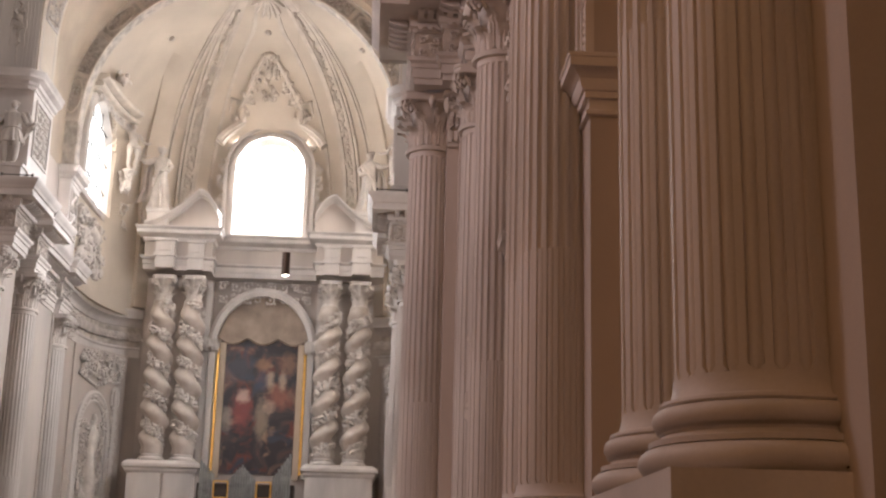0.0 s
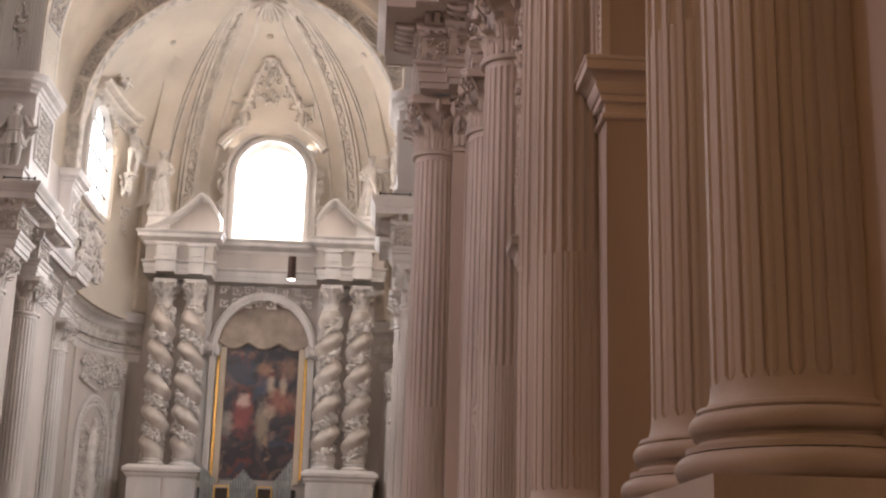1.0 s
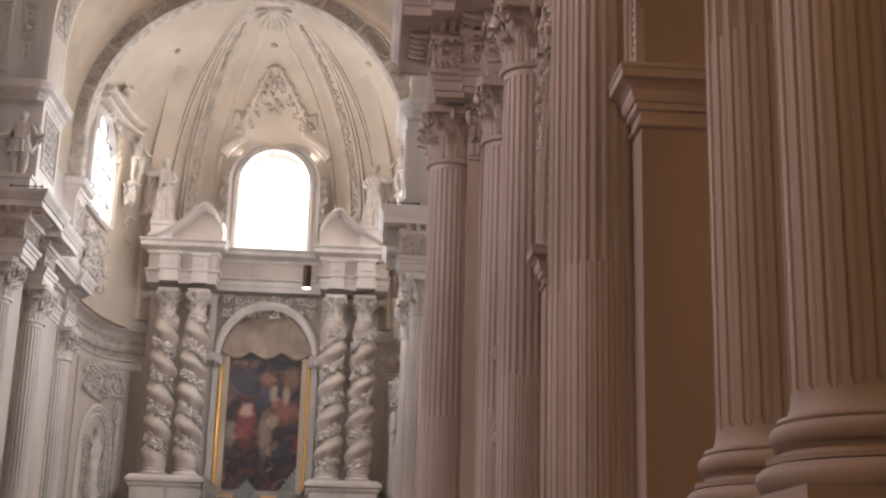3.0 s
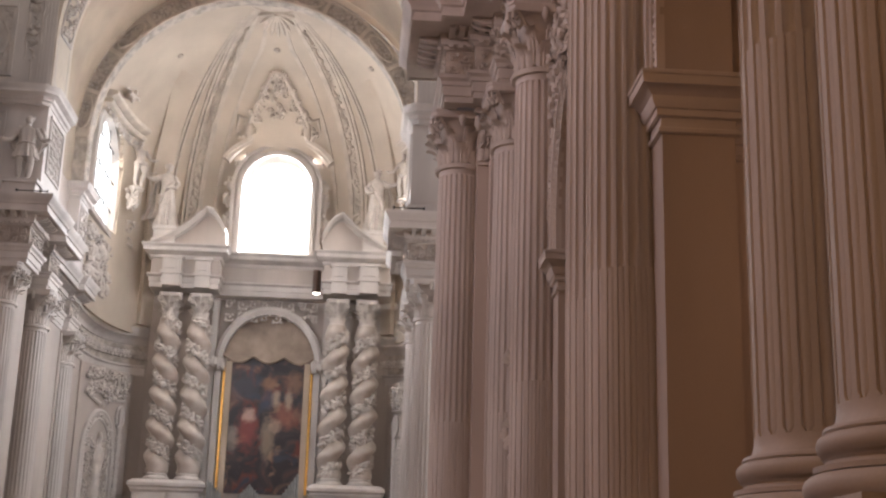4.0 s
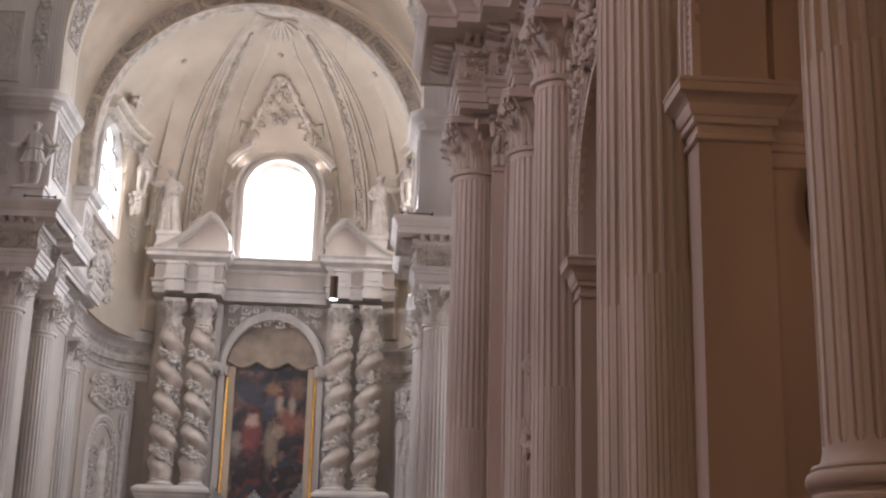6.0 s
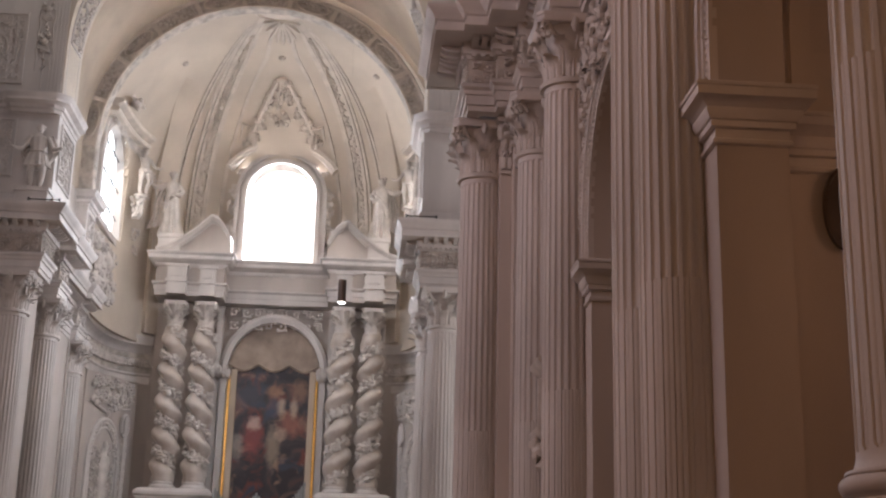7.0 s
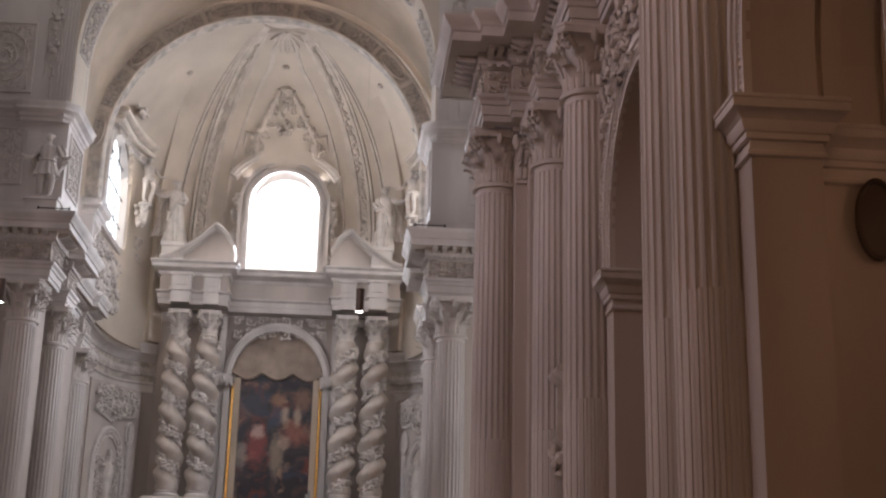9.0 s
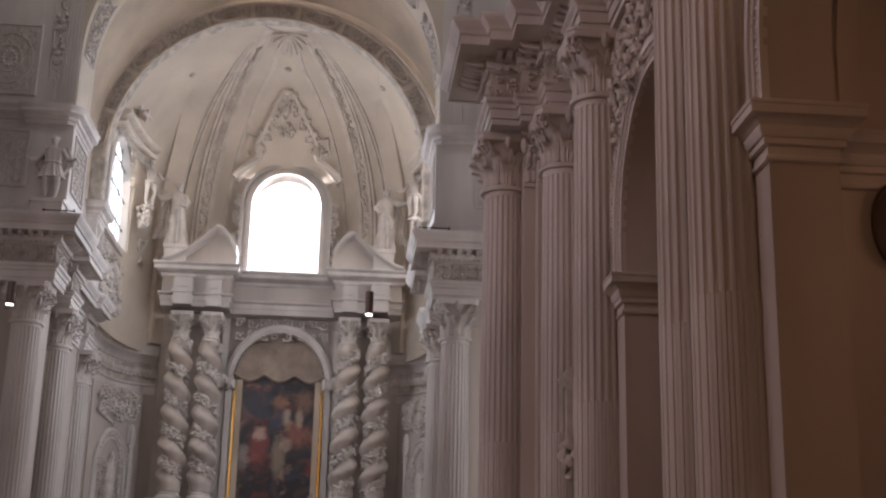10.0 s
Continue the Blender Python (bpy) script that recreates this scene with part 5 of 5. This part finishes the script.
for s in (-1, 1):
    youth(sx(s, 6.25), 58.75, 20.2, 2.25, 8, "stucco youth with raised arm beside the apse window", 35 * -s, s)
    br = thing("foliage_drop", "hanging stucco foliage under the figure beside the window", "relief", (sx(s, 6.3), 58.8, 20.2), 0, "window foliage")
    g = Geo()
    g.blob((0, 0, -0.12), 0.36, 0.36, 0.14, 10, 6, 0.1)
    rng = random.Random(17)
    for k in range(46):
        q = k / 46
        g.blob((s * 0.15 + rng.uniform(-0.3, 0.3) * (1 - 0.5 * q), rng.uniform(-0.3, 0.25) * (1 - 0.5 * q), -0.15 - 1.0 * q), 0.09, 0.09, 0.11, 7, 5, 0.35)
    for k in range(4):
        g.tube([(s * 0.1, 0.05, -0.2 - 0.22 * k), (s * -0.16, -0.2, -0.3 - 0.22 * k), (s * -0.1, -0.25, -0.5 - 0.22 * k)], [0.04, 0.06, 0.02], 6)
    part("foliage", g, M_RELIEF, br)


for s in (-1, 1):
    rng = random.Random(9)
    px, py = dome_point(math.radians(s * 81.0), 23.1, 0.3)
    g = Geo()
    Q = lambda x, y, z: Vector((px - s * x, py + y, 22.92 + z))
    g.tube([Q(0, -0.55, 0.25), Q(0.05, -0.2, 0.34), Q(0.05, 0.15, 0.5), Q(0.05, 0.3, 0.62)], [0.16, 0.2, 0.17, 0.08], 10)
    g.blob(Q(0.08, 0.42, 0.78), 0.13, 0.14, 0.16, 10, 7)
    g.tube([Q(0, -0.5, 0.25), Q(0.16, -0.85, 0.3), Q(0.14, -1.1, 0.06)], [0.13, 0.1, 0.05], 8)
    g.tube([Q(0.1, -0.5, 0.22), Q(0.22, -0.6, 0.02), Q(0.2, -0.75, -0.12)], [0.12, 0.09, 0.05], 8)
    g.tube([Q(0.08, 0.15, 0.55), Q(0.25, 0.4, 0.5), Q(0.24, 0.8, 0.56)], [0.08, 0.07, 0.04], 8)
    for k in range(4):
        g.tube([Q(-0.08, 0.1, 0.55), Q(-0.1, -0.15 - 0.1 * k, 0.95 - 0.08 * k), Q(-0.1, -0.45 - 0.08 * k, 0.85 - 0.12 * k)], [0.04, 0.07, 0.015], 6)
    ob = new("stucco_statue", g.mesh("stucco_statue", True))
    ob.data.materials.append(M_RELIEF)
    tagged(ob, "small winged stucco child reclining on the window cornice", "statue", "stucco statues")

ax, ay = sx(-1, 6.5), 40.55
youth(ax, ay, 14.36, 2.25, 21, "stucco winged youth in a short tunic before the attic face", 0, 0, True, True)
pl = thing("statue_plinth", "low stucco plinth under a statue", "plinth", (ax, ay + 0.1, 13.69), 0, "statue plinths")
part("block", Geo().box(-0.5, 0.5, -0.4, 0.35, 0, 0.55).box(-0.56, 0.56, -0.46, 0.35, 0.55, 0.67), M_STONE, pl, "", False)


# ---- high altar ----
YA = 61.3
alt = thing("high_altar", "pale stucco and marble altar wall with entablature and broken curved pediment", "altar")
for a, b, y in ((-5.7, -2.5, 0), (2.5, 5.7, 0), (-2.5, 2.5, 0.25)):
    part("back_wall", Geo().box(ALT + a, ALT + b, YA + y, YA + 0.8, 0, 15.6), M_WALL, alt, "", False)
for s in (-1, 1):
    ped = Geo()
    ped.box(ALT + s * 2.45, ALT + s * 5.5, YA - 2.3, YA, 0, 6.1)
    for o in (3.2, 4.6):
        ped.box(ALT + s * (o - 0.62), ALT + s * (o + 0.62), YA - 2.42, YA - 2.2, 0, 6.1)
    ped.mould([(ALT + q, y) for q, y in ([(s * 2.45, YA), (s * 2.45, YA - 2.4), (s * 5.5, YA - 2.4), (s * 5.5, YA)] if s > 0 else [(s * 5.5, YA), (s * 5.5, YA - 2.4), (s * 2.45, YA - 2.4), (s * 2.45, YA)])], [(-0.3, 6.05), (0.02, 6.05), (0.1, 6.15), (0.12, 6.25), (0.22, 6.32), (0.22, 6.45), (0.0, 6.62), (-0.3, 6.62)])
    part("pedestal", ped, M_STONE, alt, "", False)
    # pilaster strip between painting and columns
    fr = Geo().box(ALT + s * 2.18, ALT + s * 2.48, YA - 0.35, YA + 0.3, 6.1, 12.0).box(ALT + s * 2.52, ALT + s * 2.8, YA - 0.2, YA + 0.3, 6.1, 15.4)
    fr.box(ALT + s * 2.05, ALT + s * 2.62, YA - 0.5, YA + 0.3, 12.0, 12.45)
    for k in range(5):
        fr.blob((ALT + s * (2.2 + 0.12 * k), YA - 0.5, 12.25 + 0.18 * random.random()), 0.16, 0.16, 0.26, 7, 5, 0.3)
    part("pilaster", fr, M_STONE, alt, "", True)
path = [(ALT - 5.75, YA), (ALT - 5.75, YA - 1.9), (ALT - 2.35, YA - 1.9), (ALT - 2.35, YA - 0.7), (ALT + 2.35, YA - 0.7), (ALT + 2.35, YA - 1.9), (ALT + 5.75, YA - 1.9), (ALT + 5.75, YA)]
part("architrave", Geo().mould(path, [(-1.2, 15.55), (-0.1, 15.55), (-0.1, 15.8), (-0.05, 15.8), (-0.05, 16.05), (0.05, 16.12), (0.05, 16.2), (-1.2, 16.2)]), M_STONE, alt)
part("frieze", Geo().mould(path, [(-1.2, 16.2), (-0.12, 16.2), (-0.12, 16.95), (-1.2, 16.95)]), M_WALL, alt)
part("cornice", Geo().mould(path, [(-1.6, 16.95), (-0.05, 16.95), (0.0, 17.1), (0.1, 17.15), (0.26, 17.28), (0.26, 17.44), (0.36, 17.54), (0.36, 17.6), (-1.6, 17.62)]), M_STONE, alt)
for s in (-1, 1):
    for o, w, d in ((3.2, 0.36, 2.02), (4.6, 0.44, 2.3)):
        b = Geo().box(ALT + s * (o - w), ALT + s * (o + w), YA - d, YA - 1.6, 15.55, 16.95)
        b.box(ALT + s * (o - w - 0.07), ALT + s * (o + w + 0.07), YA - d - 0.07, YA - 1.6, 16.1, 16.24)
        b.box(ALT + s * (o - w - 0.07), ALT + s * (o + w + 0.07), YA - d - 0.07, YA - 1.6, 16.84, 16.97)
        b.box(ALT + s * (o - w + 0.14), ALT + s * (o + w - 0.14), YA - d - 0.05, YA - 1.6, 16.36, 16.74)
        part("entablature_block", b, M_STONE, alt, "", False)
    # swept bands of the broken pediment, dying down beside the window
    rows, back = [], []
    for i in range(33):
        t = i / 32
        x = ALT + s * (5.75 - 3.45 * t)
        z = 17.66 + 1.7 * (t / 0.72) ** 1.55 if t < 0.72 else 17.66 + 1.7 * (1 - ((t - 0.72) / 0.28) ** 2 * 0.6)
        rows.append([(x, y, q) for y, q in ((YA - 0.4, z - 0.1), (YA - 1.5, z - 0.1), (YA - 1.55, z), (YA - 1.85, z + 0.05), (YA - 1.95, z + 0.16), (YA - 1.95, z + 0.22), (YA - 0.4, z + 0.3))])
        back.append([(x, y, q) for y, q in ((YA - 0.2, 17.6), (YA - 1.3, 17.6), (YA - 1.3, z + 0.05), (YA - 0.2, z + 0.05))])
    ped = part("pediment", Geo().grid(rows, True, True), M_STONE, alt)
    part("tympanum", Geo().grid(back, True, True), M_WALL, ped)
# lunette with a scalloped edge above the painting, and tan strips beside it
rows = []
for i in range(41):
    x = -2.17 + 4.34 * i / 40
    top = 12.3 + 2.2 * 1.12 * math.sqrt(max(0.0, 1 - (x / 2.2) ** 2))
    low = min(top - 0.02, 12.72 - 0.32 * abs(math.sin(math.pi * (x + 2.17) / 1.45)))
    rows.append([(ALT + x, YA + 0.18, low + 0.1), (ALT + x, YA + 0.04, low), (ALT + x, YA - 0.02, low + 0.08), (ALT + x, YA + 0.06, low + 0.24), (ALT + x, YA + 0.1, top), (ALT + x, YA + 0.24, top)])
part("lunette", Geo().grid(rows, True, True), M_BROWN, alt, "brown stucco lunette with scalloped edge")
for s in (-1, 1):
    part("side_strip", Geo().box(ALT + s * 1.72, ALT + s * 2.0, YA + 0.03, YA + 0.2, 6.1, 12.5).box(ALT + s * 1.78, ALT + s * 1.94, YA + 0.0, YA + 0.2, 6.2, 12.3), M_TAN, alt, "tan strip between picture and gilding", False)
# arch over the painting
rows = []
for i in range(33):
    t = math.pi * i / 32
    rows.append([(ALT + r * math.cos(t), y, 12.3 + r * 1.12 * math.sin(t)) for r, y in ((2.2, YA + 0.25), (2.2, YA - 0.3), (2.4, YA - 0.38), (2.55, YA - 0.3), (2.6, YA + 0.25))])
part("arch", Geo().grid(rows, True, True), M_STONE, alt)
g = Geo()
arabesque(g, Vector((ALT - 2.3, YA - 0.1, 14.3)), Vector((1, 0, 0)), V, Vector((0, -1, 0)), 4.6, 1.2, 0.6, 0.2, 41)
part("arch_ornament", g, M_RELIEF, alt)


def twisted_geo(h, r, amp, turns, seg=20):
    rows, n = [], 110
    for i in range(n + 1):
        t = i / n
        z = t * h
        a = 2 * math.pi * turns * t
        e = min(1, 8 * t, 8 * (1 - t))
        rr = r * (1 - 0.12 * t)
        rows.append([(amp * e * math.cos(a) + rr * math.cos(b), amp * e * math.sin(a) + rr * math.sin(b), z) for b in [2 * math.pi * k / seg for k in range(seg)]])
    return Geo().grid(rows, True, True)


_tw = {s: twisted_geo(7.1, 0.5, 0.19, s * 4.8).mesh("twisted_shaft", True) for s in (1, -1)}
_twb = Geo().lathe([(0.3, 0), (0.56, 0), (0.6, 0.08), (0.56, 0.17), (0.48, 0.2), (0.5, 0.28), (0.44, 0.34), (0.3, 0.34)], seg=28).mesh("base", True)
_twc, _twa = [q.mesh(n, True) for q, n in zip(capital_geo(0.36, 1.25, 20, 7), ("bell", "abacus"))]


def twisted_column(x, y, side, seed):
    ob = thing("twisted_column", "twisted altar column of veined marble wound with leafy garlands", "column", (x, y, 6.62), 0, "twisted altar columns")
    part("base", _twb, M_STONE, ob)
    sh = part("shaft", _tw[side], M_MARBLE, ob)
    sh.location.z = 0.34
    c = part("capital", _twc, M_RELIEF, ob)
    c.location.z = 7.4
    part("abacus", _twa, M_STONE, c)
    g = Geo()
    rng = random.Random(seed)
    for i in range(620):
        t = rng.uniform(0.01, 0.98)
        a = side * 2 * math.pi * 4.8 * t + math.pi + rng.uniform(-1.0, 1.0)
        q = 0.36 + rng.uniform(0.0, 0.17)
        s = rng.uniform(0.055, 0.125)
        g.blob((q * math.cos(a), q * math.sin(a), 0.34 + 7.1 * t + rng.uniform(-0.09, 0.09)), s, s, s * 0.8, 6, 4, 0.4)
    part("garland", g, M_RELIEF, ob, "stucco leaves and flowers")


for s in (-1, 1):
    twisted_column(ALT + s * 3.2, YA - 1.5, s, 50 + s)
    twisted_column(ALT + s * 4.6, YA - 1.5, s, 60 + s)

pic = thing("altar_painting", "large dark round-topped oil painting in a thin gilded frame", "painting", (ALT, YA + 0.2, 6.3))
ring_p = [(-2.02, 0, 0)] + [(2.02 * math.cos(t), 0, 5.9 + 2.1 * math.sin(t)) for t in [math.pi - math.pi * i / 24 for i in range(25)]] + [(2.02, 0, 0)]
g = Geo().grid([[(x, y, z) for x, _, z in ring_p] for y in (0.0, -0.04)], True, True)
part("canvas", g, M_PAINT, pic, "", False)
for s in (-1, 1):
    part("frame", Geo().box(s * 2.02, s * 2.12, -0.22, -0.02, 0, 5.9), M_GOLD, pic, "gilded frame strip", False)

# organ before the altar
org = thing("choir_organ", "small organ with bare tin pipes before the altar", "organ", (ALT, 57.0, 0))
part("case", Geo().box(-2.1, 2.1, 0.15, 1.0, 0, 5.55), M_DARK, org, "", False)
for x0, x1, top, low in ((-2.0, -1.35, 6.55, 5.9), (-0.75, 0.45, 6.35, 5.7), (1.15, 1.95, 6.95, 5.8)):
    n = round((x1 - x0) / 0.11)
    for k in range(n):
        x = x0 + (k + 0.5) * (x1 - x0) / n
        f = abs((k + 0.5) / n - 0.5) * 2 if -1 < x < 1 else (1 - (k + 0.5) / n if x > 0 else (k + 0.5) / n)
        z = top - (top - low) * f
        part("pipe", Geo().lathe([(0.02, 3.9), (0.05, 4.4), (0.05, z - 0.002), (0.042, z)], x, 0.0, 10), M_PIPE, org)
for x in (-1.05, 0.8):
    g = Geo()
    frame_border(g, Vector((x - 0.33, 0.0, 4.9)), Vector((1, 0, 0)), V, Vector((0, -1, 0)), 0.66, 0.75, 0.05, 0.06)
    part("gilt_frame", g, M_GOLD, org, "", False)

# crest over the back window
cr = thing("stucco_crest", "stucco crest with angels, crown and garlands above the apse window", "relief")
g = Geo()


def on_dome(x, z, inset=0.05):
    return (AX + x, dome_point(math.asin(min(1, (abs(x) / (A_UP * dome_k(z))) ** 1.8)), z, inset)[1], z)


for k in range(90):
    t = random.uniform(0, 1)
    x = random.choice((-1, 1)) * (1.7 * (1 - t) ** 0.8 + random.uniform(-0.22, 0.3))
    g.blob(on_dome(x, 23.9 + 2.2 * t), 0.13, 0.16, 0.15, 7, 5, 0.35)
for s in (-1, 1):
    g.tube([on_dome(s * q, z, 0.1) for q, z in ((0.15, 26.15), (0.6, 25.7), (0.95, 25.2), (1.35, 24.6), (1.75, 23.9))], [0.08, 0.13, 0.12, 0.13, 0.09], 7)
    g.blob(on_dome(s * 1.45, 24.1, 0.25), 0.2, 0.2, 0.5, 10, 7, 0.15)
    g.blob(on_dome(s * 1.35, 24.75, 0.3), 0.14, 0.14, 0.17, 9, 7)
    g.tube([on_dome(s * 1.5, 24.5, 0.2), on_dome(s * 1.95, 24.6, 0.2), on_dome(s * 2.1, 24.05, 0.15)], [0.07, 0.12, 0.03], 6)
    for k in range(4):
        scroll(g, Vector(on_dome(s * (0.4 + 0.3 * k), 25.4 - 0.45 * k, 0.1)), Vector((1, 0, 0)), Vector((0, 0, 1)), Vector((0, -1, 0)), 0, 0, 0.22, 1, s, 0.1, 0.05)
for k in range(26):
    t = random.uniform(0.35, 0.95)
    g.blob(on_dome(random.uniform(-0.7, 0.7) * (1.1 - t), 23.9 + 2.2 * t, 0.08), 0.14, 0.16, 0.17, 7, 5, 0.3)
g.blob(on_dome(0, 26.1, 0.1), 0.24, 0.2, 0.2, 9, 7, 0.15)
g.blob(on_dome(0, 25.6, 0.15), 0.16, 0.2, 0.24, 9, 7, 0.1)
part("relief", g, M_RIB, cr)
for x, z in ((0.1, 26.66), (-4.8, 25.82), (5.6, 25.72)):
    px, py, z = (AX + x, 56.84, z) if abs(x) < 1 else (AX + x, 55.6, z)
    u = 0 if abs(x) < 1 else math.copysign(math.radians(66), x)
    px, py = dome_point(u, z, 0.0)
    vb = thing("vault_boss", "small round plaster boss on the half dome", "boss", (px, py, z), 0, "vault bosses")
    part("boss", Geo().blob((0, 0, 0), 0.17, 0.17, 0.12, 10, 6), M_BAND, vb)

# ---- pendant lamps in the nave ----
for x, y, z in ((-1.95, 26.25, 7.66), (-9.27, 26.25, 7.56)):
    p = thing("pendant_lamp", "slim cylindrical pendant lamp on a thin cable", "lamp", (x, y, z), 0, "pendant lamps")
    part("housing", Geo().lathe([(0.06, 0.0), (0.085, 0.0), (0.085, 0.48), (0.03, 0.5)], seg=20), M_SPOT, p)
    part("diffuser", Geo().lathe([(0.005, -0.006), (0.075, -0.004), (0.075, 0.01)], seg=20), M_BULB, p, "lit opal disc")
    part("cable", Geo().tube([(0, 0, 0.5), (0, 0, 14.35)], 0.002, 4), M_STONE, p)

# ---- scrolls in the spandrel beside the last arch, and ornament by the crossing column ----
sp = thing("spandrel_ornament", "stucco scrolls and shells in the arch spandrel", "relief")
g = Geo()
o, U, N = Vector((W_IN, 0, 0)), Vector((0, 1, 0)), Vector((-1, 0, 0))
yc = 19.02
for k in range(22):
    t = math.radians(2 + 70 * k / 21)
    rr = R_ARCH + 0.52
    scroll(g, o, U, V, N, yc + rr * math.cos(t), Z_SPRING + rr * math.sin(t), 0.13, 1 if k % 2 else -1, 1, 0.1, 0.035)
for cx, cz, r in ((19.3, 10.95, 0.42), (19.9, 10.7, 0.36), (20.5, 10.3, 0.34), (18.6, 10.95, 0.4), (21.0, 9.9, 0.28), (19.6, 11.5, 0.36), (20.4, 11.0, 0.4), (21.2, 10.8, 0.36)):
    scroll(g, o, U, V, N, cx, cz, r, 1, -1, 0.2, 0.055)
for k in range(34):
    # leaves that droop between the scrolls
    ly, lz = random.uniform(19.0, 21.4), random.uniform(10.4, 11.9)
    d = random.uniform(-0.16, 0.16)
    g.tube([(W_IN - 0.02, ly, lz), (W_IN - 0.12, ly + d * 0.6, lz - 0.12), (W_IN - 0.16, ly + d, lz - 0.27), (W_IN - 0.11, ly + d * 1.2, lz - 0.34)], [0.03, 0.065, 0.05, 0.012], 6)
for k in range(46):
    t = math.radians(3 + 68 * k / 45)
    rr = R_ARCH + 0.66 + 0.07 * math.sin(3 * k)
    g.blob((W_IN - 0.05, yc + rr * math.cos(t), Z_SPRING + rr * math.sin(t)), 0.045, 0.04, 0.06, 6, 4, 0.3)
part("relief", g, M_RELIEF, sp)
nb = thing("wall_bracket", "carved stucco bracket frame between the crossing columns", "bracket", (W_IN, 24.3, 0))
g = Geo()
for z in (4.6, 5.9):
    g.mould([(0, 0.55), (0, -0.55)], [(-0.05, z), (0.3, z), (0.36, z + 0.1), (0.52, z + 0.2), (0.55, z + 0.28), (0.48, z + 0.33), (-0.05, z + 0.33)])
g.box(-0.4, 0.02, -0.5, -0.36, 4.85, 5.95).box(-0.4, 0.02, 0.36, 0.5, 4.85, 5.95)
for k in range(10):
    g.blob((-0.3 - 0.2 * random.random(), random.uniform(-0.45, 0.4), random.uniform(4.25, 4.7)), 0.09, 0.1, 0.11, 7, 5, 0.3)
part("bracket", g, M_RELIEF, nb)

# dark oval shape set on the rear pier
ov = thing("dark_oval", "dark brown oval on the pier behind the arch", "picture", (3.9, 13.98, 6.1))
g = Geo()
g.grid([[(0.26 * q * math.cos(a), y, 0.5 * q * math.sin(a)) for a in [2 * math.pi * k / 28 for k in range(28)]] for q, y in ((1, 0.02), (1, -0.05), (0.9, -0.07), (0.86, -0.03), (0.02, -0.03))], True, True)
part("oval", g, M_SPOT, ov)

# black spot lamp with its cable on the pedestal
cl = thing("cable_clip", "small black spot lamp with cable beside the column base", "lamp", (2.28, 6.28, Z_PLINTH))
part("lamp", Geo().box(-0.1, 0.0, -0.04, 0.04, 0.0, 0.022), M_IRON, cl, "", False)
part("cable", Geo().tube([(-0.03, -0.02, 0.02), (-0.01, -0.03, 0.07), (0.03, -0.06, 0.03), (0.09, -0.13, 0.01), (0.11, -0.17, -0.06), (0.12, -0.18, -0.4)], 0.008, 6), M_IRON, cl)

# ---- plain closing parts, out of view ----
structure("floor", Geo().box(-30, 20, -12, 66, -0.3, 0), M_FLOOR, "warm brown stone church floor", "floor", False)
structure("wall_west", Geo().box(-20, 12, -11, -10, 0, 28), M_WALL, "plain plastered west wall", "wall", False)
structure("wall_nave_left", Geo().box(sx(-1, 7.99), sx(-1, 8.8), -10, 28.6, 0, 14), M_WALL, "plain plastered nave wall", "wall", False)
structure("wall_aisle", Geo().box(9, 9.6, -10, 28, 0, 14).box(3.1, 9.6, 27.1, 28.6, 0, 14).box(4.4, 9.2, 6.9, 8.3, 0, 12).box(4.4, 9.2, 14.8, 16.0, 0, 12), M_WALL, "plain plastered walls of the side chapels", "wall", False)
structure("ceiling_aisle", Geo().box(W_IN + 0.1, 9.6, -10, 28.6, 12.1, 12.4), M_VAULT, "plain plastered ceiling of the side chapels", "ceiling", False)
barrel(-10, 28.6, 8.3, 14.3, M_VAULT, "ceiling_nave", "plain plastered barrel vault over the nave", 14.1)
g = Geo().box(-30, -24, 28.0, 42, 0, 30).box(12, 18, 28.0, 42, 0, 30)
g.box(-30, sx(-1, 8.7), 27.5, 28.5, 0, 30).box(sx(1, 8.7), 18, 28.65, 29.2, 14, 30)
g.box(-30, sx(-1, 13.9), 41.0, 42, 0, 30).box(sx(1, 13.9), 18, 41.0, 42, 0, 30)
g.box(sx(-1, 13.9), sx(1, 13.9), 28.0, 28.6, 22.6, 30).box(sx(-1, 14), sx(1, 14), 42.5, 43.4, 26.2, 30)
structure("wall_transept", g, M_WALL, "plain plastered transept walls", "wall", False)
g = Geo().box(-30, AX - 6.5, 28, 43, 29.5, 30).box(AX + 6.5, 18, 28, 43, 29.5, 30).box(AX - 6.5, AX + 6.5, 28, 28.8, 29.5, 30).box(AX - 6.5, AX + 6.5, 40.2, 43, 29.5, 30)
g.box(AX - 7, AX - 6.5, 28.4, 40.6, 30, 38).box(AX + 6.5, AX + 7, 28.4, 40.6, 30, 38).box(AX - 7, AX + 7, 28.3, 28.8, 30, 38).box(AX - 7, AX + 7, 40.2, 40.7, 30, 38).box(AX - 7, AX + 7, 28.3, 40.7, 38, 38.5)
structure("ceiling_crossing", g, M_VAULT, "plain plastered ceiling and drum over the crossing", "ceiling", False)
